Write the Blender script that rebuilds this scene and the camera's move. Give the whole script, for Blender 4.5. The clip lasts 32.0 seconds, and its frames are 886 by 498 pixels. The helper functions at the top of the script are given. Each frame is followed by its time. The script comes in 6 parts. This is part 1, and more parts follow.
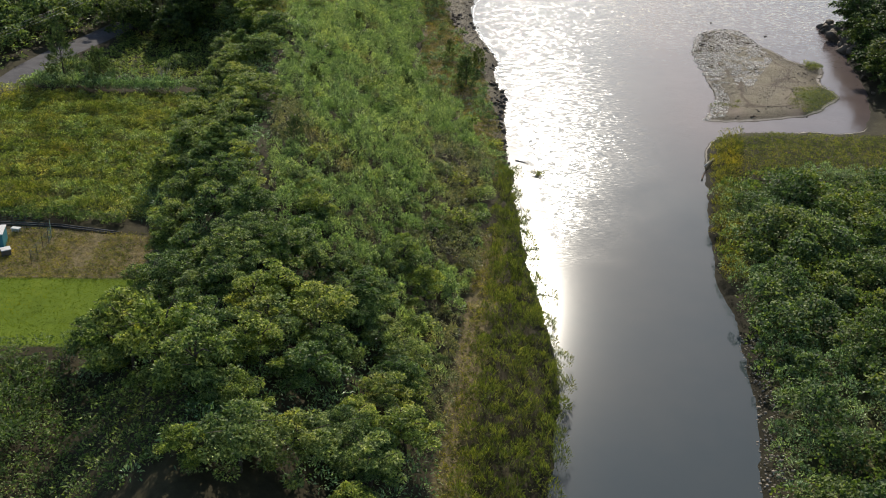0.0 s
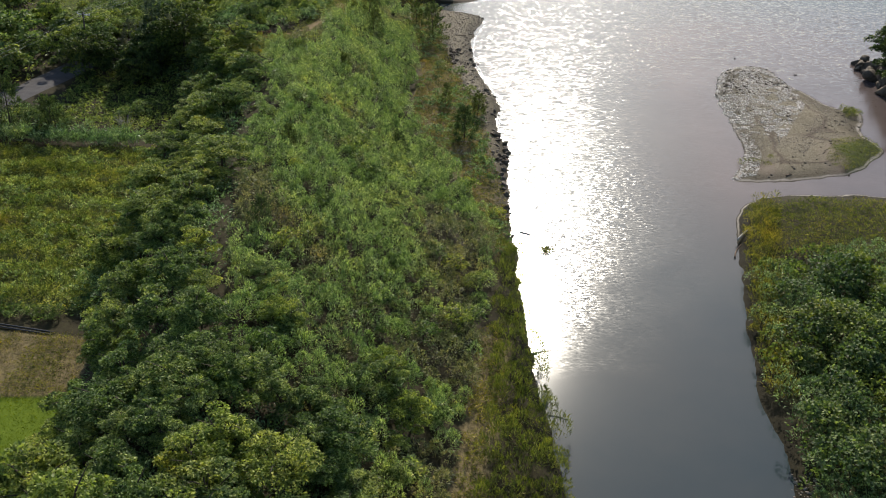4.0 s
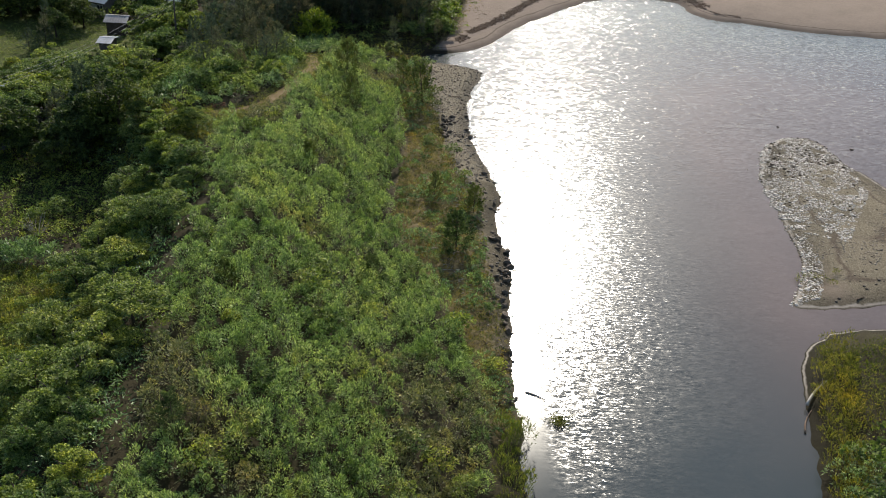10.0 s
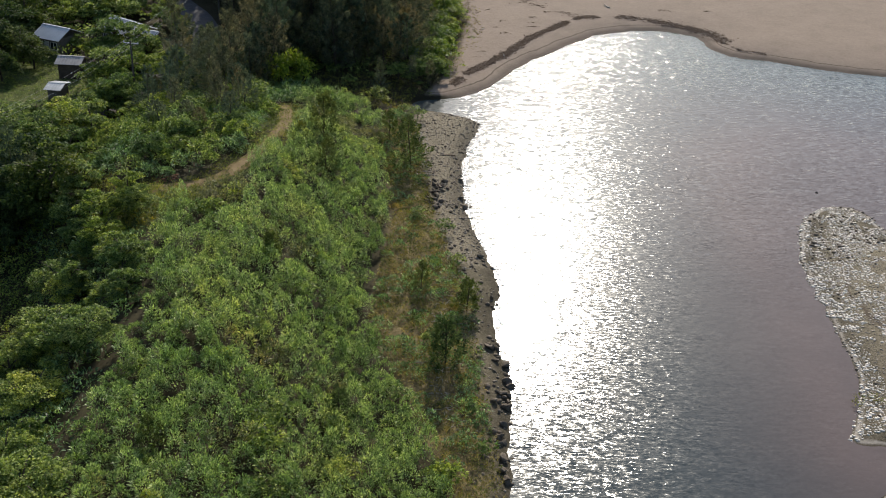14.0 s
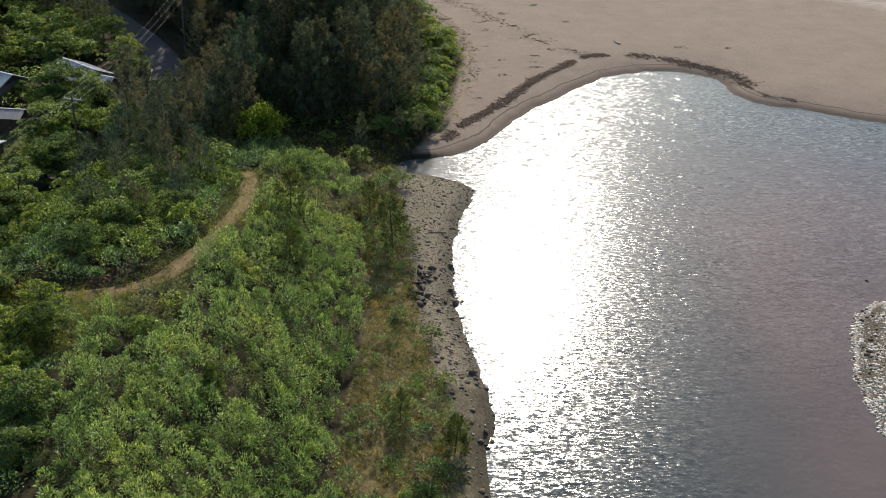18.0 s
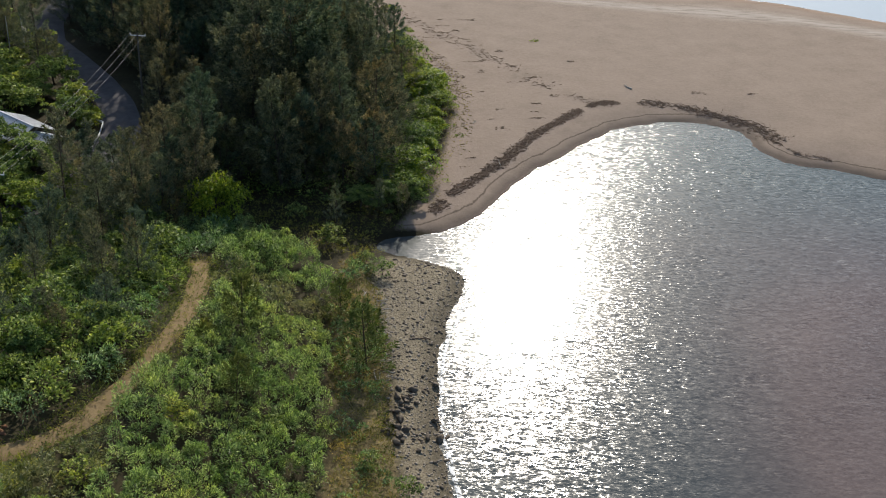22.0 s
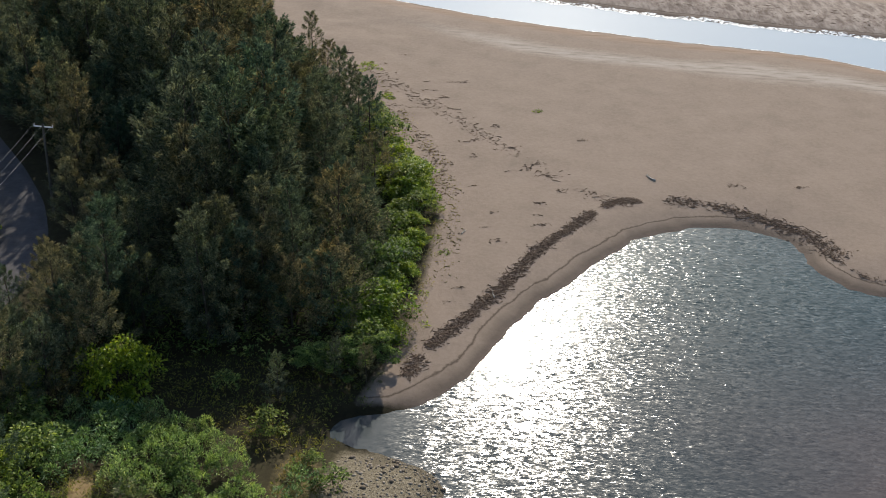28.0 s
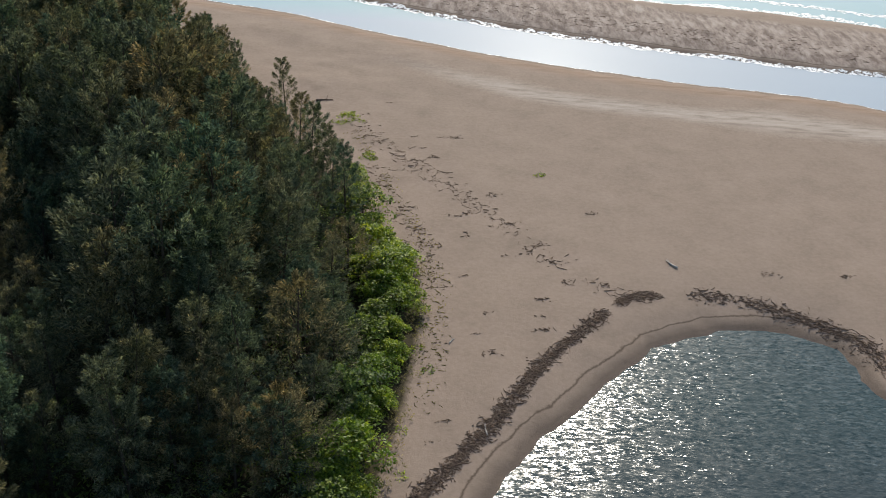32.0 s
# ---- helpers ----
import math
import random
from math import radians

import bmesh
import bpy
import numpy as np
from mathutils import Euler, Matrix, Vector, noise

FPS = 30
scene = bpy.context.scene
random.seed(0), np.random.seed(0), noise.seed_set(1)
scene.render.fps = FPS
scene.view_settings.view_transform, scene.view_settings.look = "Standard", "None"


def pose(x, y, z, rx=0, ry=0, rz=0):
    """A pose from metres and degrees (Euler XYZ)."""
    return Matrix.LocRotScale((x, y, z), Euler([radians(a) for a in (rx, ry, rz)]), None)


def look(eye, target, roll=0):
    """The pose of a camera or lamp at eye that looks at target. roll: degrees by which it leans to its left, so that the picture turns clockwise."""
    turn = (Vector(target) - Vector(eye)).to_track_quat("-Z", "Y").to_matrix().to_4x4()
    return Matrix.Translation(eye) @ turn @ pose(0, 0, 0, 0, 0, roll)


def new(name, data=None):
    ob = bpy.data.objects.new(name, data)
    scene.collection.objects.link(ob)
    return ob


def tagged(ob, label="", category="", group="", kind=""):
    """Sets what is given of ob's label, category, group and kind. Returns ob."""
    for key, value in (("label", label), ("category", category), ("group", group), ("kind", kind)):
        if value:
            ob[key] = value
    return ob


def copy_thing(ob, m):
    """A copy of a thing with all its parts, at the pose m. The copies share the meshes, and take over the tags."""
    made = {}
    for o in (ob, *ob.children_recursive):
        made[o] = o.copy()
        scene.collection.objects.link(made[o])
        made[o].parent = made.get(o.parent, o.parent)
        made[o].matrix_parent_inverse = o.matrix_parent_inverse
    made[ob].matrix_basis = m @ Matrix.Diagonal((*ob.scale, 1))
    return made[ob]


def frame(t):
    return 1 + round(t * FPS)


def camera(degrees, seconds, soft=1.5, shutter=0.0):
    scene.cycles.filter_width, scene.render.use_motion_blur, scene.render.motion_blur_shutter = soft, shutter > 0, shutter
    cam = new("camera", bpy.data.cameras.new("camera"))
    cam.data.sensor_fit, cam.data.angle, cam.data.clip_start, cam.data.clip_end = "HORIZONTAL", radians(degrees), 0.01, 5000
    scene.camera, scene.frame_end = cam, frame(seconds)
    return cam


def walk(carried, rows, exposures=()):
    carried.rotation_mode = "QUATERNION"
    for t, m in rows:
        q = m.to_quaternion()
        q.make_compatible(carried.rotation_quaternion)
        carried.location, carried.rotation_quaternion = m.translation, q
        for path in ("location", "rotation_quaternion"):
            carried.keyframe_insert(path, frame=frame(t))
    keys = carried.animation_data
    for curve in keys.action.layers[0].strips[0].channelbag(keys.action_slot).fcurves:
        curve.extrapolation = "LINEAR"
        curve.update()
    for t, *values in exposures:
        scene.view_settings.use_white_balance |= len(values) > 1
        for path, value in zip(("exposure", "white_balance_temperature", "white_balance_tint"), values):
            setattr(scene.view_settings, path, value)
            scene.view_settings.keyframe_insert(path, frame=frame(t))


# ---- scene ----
cam = camera(44.0, 32.0, soft=1.0)
METRES, EYE, TILT, LEAN, TURN = 221.35, 50.0, -27.854, -1.684, 0.0
ROWS = [
    (0.0, 0.0, 0.0, 0.0, 0.0, 0.0, -0.0),
    (0.5, 0.00042, 0.0092, 0.00469, 0.008, 0.013, -0.03),
    (1.0, 0.00088, 0.0182, 0.00933, 0.021, 0.038, -0.06),
    (1.5, 0.00134, 0.0274, 0.01419, 0.029, 0.021, -0.08),
    (2.0, 0.00176, 0.0366, 0.01904, 0.033, 0.017, -0.09),
    (2.5, 0.00222, 0.0458, 0.02377, 0.05, 0.025, -0.12),
    (3.0, 0.00268, 0.055, 0.0285, 0.071, 0.042, -0.15),
    (3.5, 0.00314, 0.0642, 0.03332, 0.08, 0.042, -0.18),
    (5.5, 0.00519, 0.1013, 0.05232, 0.134, 0.046, -0.23),
    (6.0, 0.00578, 0.1105, 0.05709, 0.151, 0.042, -0.25),
    (6.5, 0.00624, 0.1197, 0.06186, 0.155, 0.046, -0.26),
    (7.0, 0.0067, 0.129, 0.06668, 0.159, 0.05, -0.26),
    (7.5, 0.0072, 0.1383, 0.07157, 0.176, 0.05, -0.26),
    (8.0, 0.0077, 0.1477, 0.07643, 0.188, 0.063, -0.26),
    (8.5, 0.0082, 0.1571, 0.08137, 0.188, 0.059, -0.27),
    (9.0, 0.00871, 0.1663, 0.08647, 0.184, 0.046, -0.27),
    (9.5, 0.00933, 0.1759, 0.09141, 0.209, 0.05, -0.28),
    (10.0, 0.00996, 0.1853, 0.09652, 0.222, 0.042, -0.3),
    (10.5, 0.01042, 0.1951, 0.10171, 0.226, 0.029, -0.32),
    (11.0, 0.0108, 0.2047, 0.10661, 0.213, 0.063, -0.32),
    (11.5, 0.01151, 0.2145, 0.11184, 0.239, 0.063, -0.34),
    (12.0, 0.01205, 0.2243, 0.11703, 0.243, 0.059, -0.34),
    (12.5, 0.01264, 0.234, 0.12226, 0.251, 0.042, -0.37),
    (13.0, 0.01318, 0.2439, 0.12745, 0.251, 0.042, -0.39),
    (13.5, 0.01385, 0.2537, 0.1326, 0.268, 0.038, -0.41),
    (14.0, 0.01448, 0.2636, 0.13787, 0.276, 0.029, -0.44),
    (14.5, 0.01507, 0.2735, 0.14285, 0.268, 0.038, -0.44),
    (16.5, 0.01733, 0.3131, 0.16345, 0.293, 0.067, -0.52),
    (17.0, 0.01796, 0.3232, 0.16864, 0.31, 0.075, -0.52),
    (17.5, 0.01858, 0.3326, 0.17399, 0.306, 0.067, -0.57),
    (18.0, 0.01934, 0.3421, 0.17914, 0.306, 0.059, -0.59),
    (18.5, 0.01992, 0.3514, 0.1845, 0.293, 0.042, -0.6),
    (19.0, 0.02047, 0.361, 0.18948, 0.285, 0.075, -0.63),
    (19.5, 0.02097, 0.371, 0.19463, 0.28, 0.067, -0.65),
    (20.0, 0.02172, 0.3803, 0.19999, 0.285, 0.042, -0.7),
    (20.5, 0.02239, 0.3898, 0.20522, 0.297, 0.038, -0.73),
    (21.0, 0.0229, 0.3992, 0.21041, 0.28, 0.033, -0.8),
    (21.5, 0.02356, 0.4088, 0.21581, 0.28, 0.008, -0.83),
    (22.0, 0.02415, 0.4182, 0.22117, 0.28, -0.008, -0.88),
    (22.5, 0.02474, 0.4278, 0.22661, 0.28, -0.033, -0.95),
    (23.0, 0.02536, 0.4371, 0.23201, 0.272, -0.05, -0.99),
    (23.5, 0.02587, 0.4467, 0.23741, 0.272, -0.08, -1.04),
    (24.0, 0.02645, 0.4562, 0.24289, 0.28, -0.1, -1.11),
    (24.5, 0.02721, 0.4658, 0.24846, 0.301, -0.134, -1.14),
    (25.0, 0.02771, 0.4753, 0.25381, 0.285, -0.146, -1.17),
    (25.5, 0.02838, 0.4849, 0.25925, 0.285, -0.176, -1.21),
    (27.5, 0.03051, 0.5251, 0.27985, 0.293, -0.13, -1.18),
    (28.0, 0.03102, 0.5346, 0.28516, 0.293, -0.138, -1.22),
    (28.5, 0.03148, 0.5443, 0.29052, 0.285, -0.159, -1.27),
    (29.0, 0.03215, 0.554, 0.29596, 0.297, -0.184, -1.31),
    (29.5, 0.03269, 0.5637, 0.30111, 0.289, -0.184, -1.34),
    (30.0, 0.03328, 0.5737, 0.30643, 0.289, -0.193, -1.37),
    (30.5, 0.03386, 0.5837, 0.31187, 0.293, -0.234, -1.41),
    (31.0, 0.03445, 0.5937, 0.31722, 0.285, -0.243, -1.43),
    (31.5, 0.03495, 0.6039, 0.32271, 0.28, -0.255, -1.46),
    (32.0, 0.03541, 0.6141, 0.32827, 0.28, -0.268, -1.51),
]
walk(cam, [(t, pose(0, 0, EYE, TILT, LEAN, TURN) @ pose(METRES * x, METRES * y, METRES * z, 90 + pitch, roll, yaw)) for t, x, y, z, yaw, pitch, roll in ROWS])
# ---------- world, sun ----------
SUN_EL, SUN_AZ = 31.0, 5.6
world = bpy.data.worlds.new("sky")
scene.world = world
world.use_nodes = True
wn = world.node_tree.nodes
sky = wn.new("ShaderNodeTexSky")
sky.sky_type = "NISHITA"
sky.sun_disc = False
sky.sun_elevation, sky.sun_rotation = radians(SUN_EL), radians(SUN_AZ)
sky.air_density, sky.dust_density, sky.ozone_density = 1.0, 0.85, 1.3
world.node_tree.links.new(sky.outputs[0], wn["Background"].inputs[0])
wn["Background"].inputs[1].default_value = 0.15
sun_data = bpy.data.lights.new("sun", "SUN")
sun_data.energy, sun_data.angle, sun_data.color = 5.0, radians(0.53), (1.0, 0.92, 0.79)
sun = new("sun", sun_data)
sd = Vector((math.sin(radians(SUN_AZ)) * math.cos(radians(SUN_EL)), math.cos(radians(SUN_AZ)) * math.cos(radians(SUN_EL)), math.sin(radians(SUN_EL))))
sun.matrix_world = look(sd * 200, (0, 0, 0))

rng = np.random.default_rng(7)


# ---------- materials ----------
def mat(name):
    m = bpy.data.materials.new(name)
    m.use_nodes = True
    return m, m.node_tree.nodes, m.node_tree.links, m.node_tree.nodes["Principled BSDF"]


def noise_node(nt, ln, scale, detail=4.0, rough=0.6, coord=None):
    n = nt.new("ShaderNodeTexNoise")
    n.inputs["Scale"].default_value, n.inputs["Detail"].default_value, n.inputs["Roughness"].default_value = scale, detail, rough
    if coord is not None:
        ln.new(coord, n.inputs["Vector"])
    return n


def ramp(nt, ln, fac, stops):
    r = nt.new("ShaderNodeValToRGB")
    while len(r.color_ramp.elements) < len(stops):
        r.color_ramp.elements.new(0.5)
    for e, (p, c) in zip(r.color_ramp.elements, stops):
        e.position, e.color = p, (*c, 1)
    ln.new(fac, r.inputs[0])
    return r.outputs[0]


def mix_col(nt, ln, fac, a, b, mode="MIX"):
    m = nt.new("ShaderNodeMix")
    m.data_type, m.blend_type = "RGBA", mode
    for v, i in ((fac, 0), (a, 6), (b, 7)):
        if isinstance(v, (int, float)):
            m.inputs[i].default_value = v
        elif isinstance(v, tuple):
            m.inputs[i].default_value = (*v, 1)
        else:
            ln.new(v, m.inputs[i])
    return m.outputs[2]


def bump(nt, ln, height, strength, dist, bsdf):
    b = nt.new("ShaderNodeBump")
    b.inputs["Strength"].default_value, b.inputs["Distance"].default_value = strength, dist
    ln.new(height, b.inputs["Height"])
    ln.new(b.outputs[0], bsdf.inputs["Normal"])
    return b


def leaf_mat(name, c_dark, c_mid, c_light, gloss=0.4, through_light=0.35, glow=(1.1, 1.25, 0.5), own_tone=((0.75, 0.82, 0.8), (1, 1, 1), (1.3, 1.15, 0.75)), spec=0.28):
    """Leaves: colour by leaf and by plant, some light passes through the blade."""
    m, nt, ln, p = mat(name)
    geo, obi = nt.new("ShaderNodeNewGeometry"), nt.new("ShaderNodeObjectInfo")
    c = ramp(nt, ln, geo.outputs["Random Per Island"], [(0.0, c_dark), (0.5, c_mid), (1.0, c_light)])
    big = noise_node(nt, ln, 0.16, 3, 0.6, geo.outputs["Position"])
    tone = ramp(nt, ln, big.outputs[0], [(0.3, (0.62, 0.72, 0.6)), (0.55, (1, 1, 1)), (0.75, (1.35, 1.12, 0.8))])
    c = mix_col(nt, ln, 1.0, c, tone, "MULTIPLY")
    tuft = noise_node(nt, ln, 1.25, 2, 0.5, geo.outputs["Position"])
    c = mix_col(nt, ln, 1.0, c, ramp(nt, ln, tuft.outputs[0], [(0.36, (0.48, 0.54, 0.54)), (0.5, (1, 1, 1)), (0.64, (1.36, 1.26, 1.02))]), "MULTIPLY")
    own = ramp(nt, ln, obi.outputs["Random"], list(zip((0.0, 0.5, 1.0), own_tone)))
    c = mix_col(nt, ln, 1.0, c, own, "MULTIPLY")
    ln.new(c, p.inputs["Base Color"])
    p.inputs["Roughness"].default_value = gloss
    p.inputs["Specular IOR Level"].default_value = spec
    tr = nt.new("ShaderNodeBsdfTranslucent")
    ln.new(mix_col(nt, ln, 1.0, c, glow, "MULTIPLY"), tr.inputs[0])
    mx = nt.new("ShaderNodeMixShader")
    mx.inputs[0].default_value = through_light
    ln.new(p.outputs[0], mx.inputs[1])
    ln.new(tr.outputs[0], mx.inputs[2])
    ln.new(mx.outputs[0], nt["Material Output"].inputs[0])
    return m


M_BROAD = leaf_mat("leaf_broad", (0.066, 0.1, 0.03), (0.19, 0.256, 0.08), (0.42, 0.475, 0.17), 0.5, 0.32, (1.1, 1.2, 0.6), own_tone=((0.6, 0.72, 0.68), (1, 1, 1), (1.4, 1.28, 0.8)), spec=0.1)
M_CANE = leaf_mat("leaf_cane", (0.07, 0.105, 0.052), (0.222, 0.34, 0.125), (0.53, 0.64, 0.35), 0.45, 0.36, (1.05, 1.15, 0.7), spec=0.28)
# leaf green darkened in colour to stand for the far bank trees' backlit shade
M_SHADED_LEAF = leaf_mat("leaf_shaded", (0.03, 0.05, 0.02), (0.075, 0.11, 0.038), (0.15, 0.19, 0.068), 0.6, 0.25, spec=0.12)
M_HAU = leaf_mat("leaf_round", (0.058, 0.092, 0.034), (0.13, 0.183, 0.065), (0.28, 0.34, 0.13), 0.6, 0.34, spec=0.16)
M_YOUNG = leaf_mat("young_needle", (0.05, 0.075, 0.03), (0.1, 0.135, 0.055), (0.18, 0.22, 0.095), 0.8, 0.35, (1.0, 1.1, 0.7), spec=0.08)
M_NEEDLE = leaf_mat("needle", (0.06, 0.075, 0.05), (0.126, 0.147, 0.098), (0.27, 0.29, 0.195), 0.85, 0.36, (1.0, 1.0, 0.85), ((0.68, 0.88, 0.95), (1, 1, 1), (1.4, 1.06, 0.92)), 0.04)
M_LIME = leaf_mat("leaf_lime", (0.085, 0.14, 0.02), (0.185, 0.275, 0.036), (0.38, 0.46, 0.07), 0.5, 0.45, (1.15, 1.1, 0.4), ((0.8, 0.9, 0.9), (1, 1, 1), (1.12, 1.08, 0.9)))
M_REED = leaf_mat("reed", (0.09, 0.105, 0.026), (0.185, 0.195, 0.046), (0.35, 0.31, 0.095), 0.6, 0.42)
M_DRY = leaf_mat("dry_grass", (0.13, 0.12, 0.04), (0.25, 0.22, 0.085), (0.42, 0.36, 0.165), 0.8, 0.35, (1, 1, 0.7), spec=0.1)
M_MEADOW = leaf_mat("meadow_grass", (0.085, 0.12, 0.034), (0.2, 0.25, 0.08), (0.44, 0.46, 0.2), 0.7, 0.4, spec=0.15)
M_GRASS = leaf_mat("field_grass", (0.07, 0.1, 0.02), (0.15, 0.18, 0.042), (0.33, 0.31, 0.105), 0.7, 0.42, spec=0.2)
M_WEED = leaf_mat("grey_weed", (0.085, 0.11, 0.055), (0.18, 0.215, 0.11), (0.37, 0.38, 0.24), 0.5, 0.38, (1, 1, 0.6))


def plain(name, stops, scale, rough=0.8, bump_d=0.02, detail=6):
    m, nt, ln, p = mat(name)
    geo = nt.new("ShaderNodeNewGeometry")
    a = noise_node(nt, ln, scale, detail, 0.65, geo.outputs["Position"])
    b = noise_node(nt, ln, scale * 9, 4, 0.6, geo.outputs["Position"])
    f = mix_col(nt, ln, 0.35, a.outputs[0], b.outputs[0])
    ln.new(ramp(nt, ln, f, stops), p.inputs["Base Color"])
    p.inputs["Roughness"].default_value = rough
    p.inputs["Specular IOR Level"].default_value = 0.12 if rough > 0.7 else 0.5
    bump(nt, ln, b.outputs[0], 0.6, bump_d, p)
    return m


M_BARK = plain("bark", [(0.3, (0.035, 0.028, 0.02)), (0.7, (0.1, 0.082, 0.062))], 3.0)
M_STONE = plain("dark_stone", [(0.3, (0.05, 0.04, 0.03)), (0.7, (0.18, 0.145, 0.11))], 2.5, 0.75, 0.03)
M_DRIFT = plain("driftwood", [(0.3, (0.1, 0.07, 0.05)), (0.7, (0.28, 0.2, 0.145))], 4.0, 0.85)
M_PALEWOOD = plain("bleached_wood", [(0.3, (0.35, 0.31, 0.26)), (0.7, (0.6, 0.55, 0.48))], 5.0, 0.8)
M_ROAD = plain("asphalt", [(0.3, (0.06, 0.056, 0.058)), (0.7, (0.125, 0.118, 0.118))], 0.8, 0.85, 0.01)
M_PATH = plain("path_dirt", [(0.3, (0.14, 0.098, 0.046)), (0.7, (0.27, 0.195, 0.1))], 0.9, 0.9, 0.04)


def foam_mat():
    """White wash torn into lace, with open holes between the strands."""
    m, nt, ln, p = mat("foam")
    geo = nt.new("ShaderNodeNewGeometry")
    n = noise_node(nt, ln, 1.6, 6, 0.7, geo.outputs["Position"]).outputs[0]
    p.inputs["Base Color"].default_value = (0.84, 0.86, 0.86, 1)
    p.inputs["Roughness"].default_value = 0.6
    ln.new(ramp(nt, ln, n, [(0.44, (0, 0, 0)), (0.53, (1, 1, 1))]), p.inputs["Alpha"])
    bump(nt, ln, n, 0.5, 0.05, p)
    return m


M_FOAM = foam_mat()


def ground_mat():
    m, nt, ln, p = mat("ground_surface")
    geo = nt.new("ShaderNodeNewGeometry")
    pos = geo.outputs["Position"]
    z = nt.new("ShaderNodeSeparateXYZ")
    ln.new(pos, z.inputs[0])
    za, zb, zc = nt.new("ShaderNodeAttribute"), nt.new("ShaderNodeAttribute"), nt.new("ShaderNodeAttribute")
    za.attribute_name, zb.attribute_name, zc.attribute_name = "cover", "cover_two", "cover_three"
    sa, sb, sc = nt.new("ShaderNodeSeparateColor"), nt.new("ShaderNodeSeparateColor"), nt.new("ShaderNodeSeparateColor")
    ln.new(za.outputs["Color"], sa.inputs[0])
    ln.new(zb.outputs["Color"], sb.inputs[0])
    ln.new(zc.outputs["Color"], sc.inputs[0])
    n1 = noise_node(nt, ln, 0.25, 6, 0.65, pos).outputs[0]
    n2 = noise_node(nt, ln, 2.2, 6, 0.7, pos).outputs[0]
    n3 = noise_node(nt, ln, 14.0, 4, 0.6, pos).outputs[0]
    n4 = noise_node(nt, ln, 5.5, 5, 0.75, pos).outputs[0]
    f12 = mix_col(nt, ln, 0.5, n1, n2)
    f23 = mix_col(nt, ln, 0.5, n2, n3)
    soil = ramp(nt, ln, f12, [(0.3, (0.022, 0.018, 0.010)), (0.55, (0.045, 0.038, 0.018)), (0.75, (0.075, 0.075, 0.03))])
    sand = ramp(nt, ln, f12, [(0.3, (0.205, 0.158, 0.121)), (0.5, (0.26, 0.2, 0.155)), (0.72, (0.31, 0.241, 0.19))])
    gravel = ramp(nt, ln, mix_col(nt, ln, 0.5, n3, n4), [(0.38, (0.07, 0.057, 0.036)), (0.5, (0.195, 0.162, 0.108)), (0.62, (0.38, 0.325, 0.235))])
    rough_grass = ramp(nt, ln, f12, [(0.3, (0.045, 0.06, 0.014)), (0.5, (0.1, 0.115, 0.035)), (0.68, (0.18, 0.17, 0.075))])
    lawn = ramp(nt, ln, f12, [(0.3, (0.082, 0.13, 0.008)), (0.55, (0.125, 0.18, 0.012)), (0.75, (0.185, 0.225, 0.02))])
    dry = ramp(nt, ln, f23, [(0.36, (0.07, 0.055, 0.028)), (0.5, (0.175, 0.137, 0.066)), (0.64, (0.31, 0.24, 0.125))])
    def soft(w):
        mr = nt.new("ShaderNodeMath")
        mr.operation = "MULTIPLY_ADD"
        ln.new(n2, mr.inputs[0])
        mr.inputs[1].default_value = 0.9
        sub = nt.new("ShaderNodeMath")
        sub.operation = "MULTIPLY_ADD"
        ln.new(w, sub.inputs[0])
        sub.inputs[1].default_value, sub.inputs[2].default_value = 2.2, -1.05
        ln.new(sub.outputs[0], mr.inputs[2])
        mr.use_clamp = True
        return mr.outputs[0]
    c = soil
    for w, k in ((sb.outputs[0], dry), (sa.outputs[1], rough_grass), (sa.outputs[2], lawn), (sa.outputs[0], sand), (sb.outputs[1], gravel)):
        c = mix_col(nt, ln, soft(w), c, k)
    tr = nt.new("ShaderNodeMapping")
    ln.new(pos, tr.inputs[0])
    tr.inputs["Rotation"].default_value, tr.inputs["Scale"].default_value = (0, 0, 0.22), (0.22, 1.0, 1.0)
    lines = noise_node(nt, ln, 1.0, 6, 0.65, tr.outputs[0]).outputs[0]
    damp = ramp(nt, ln, lines, [(0.36, (0.25, 0.205, 0.165)), (0.5, (0.36, 0.305, 0.255)), (0.66, (0.42, 0.355, 0.3))])
    c = mix_col(nt, ln, soft(sc.outputs[0]), c, damp)
    brown = ramp(nt, ln, lines, [(0.35, (0.21, 0.145, 0.1)), (0.6, (0.29, 0.205, 0.148))])
    c = mix_col(nt, ln, soft(sc.outputs[1]), c, brown)
    tb = nt.new("ShaderNodeMapping")
    ln.new(pos, tb.inputs[0])
    tb.inputs["Rotation"].default_value, tb.inputs["Scale"].default_value = (0, 0, -0.5), (1.0, 0.3, 1.0)
    swash = noise_node(nt, ln, 0.8, 7, 0.72, tb.outputs[0]).outputs[0]
    berm = ramp(nt, ln, swash, [(0.38, (0.165, 0.125, 0.104)), (0.5, (0.275, 0.22, 0.183)), (0.62, (0.38, 0.32, 0.272))])
    c = mix_col(nt, ln, soft(sc.outputs[2]), c, berm)
    wet = nt.new("ShaderNodeMapRange")
    ln.new(z.outputs[2], wet.inputs[0])
    wet.inputs[1].default_value, wet.inputs[2].default_value, wet.inputs[3].default_value, wet.inputs[4].default_value = 0.16, 0.42, 0.55, 1.0
    cw = nt.new("ShaderNodeCombineColor")
    for i in range(3):
        ln.new(wet.outputs[0], cw.inputs[i])
    c = mix_col(nt, ln, 1.0, c, cw.outputs[0], "MULTIPLY")
    zn = nt.new("ShaderNodeMath")
    zn.operation = "MULTIPLY_ADD"
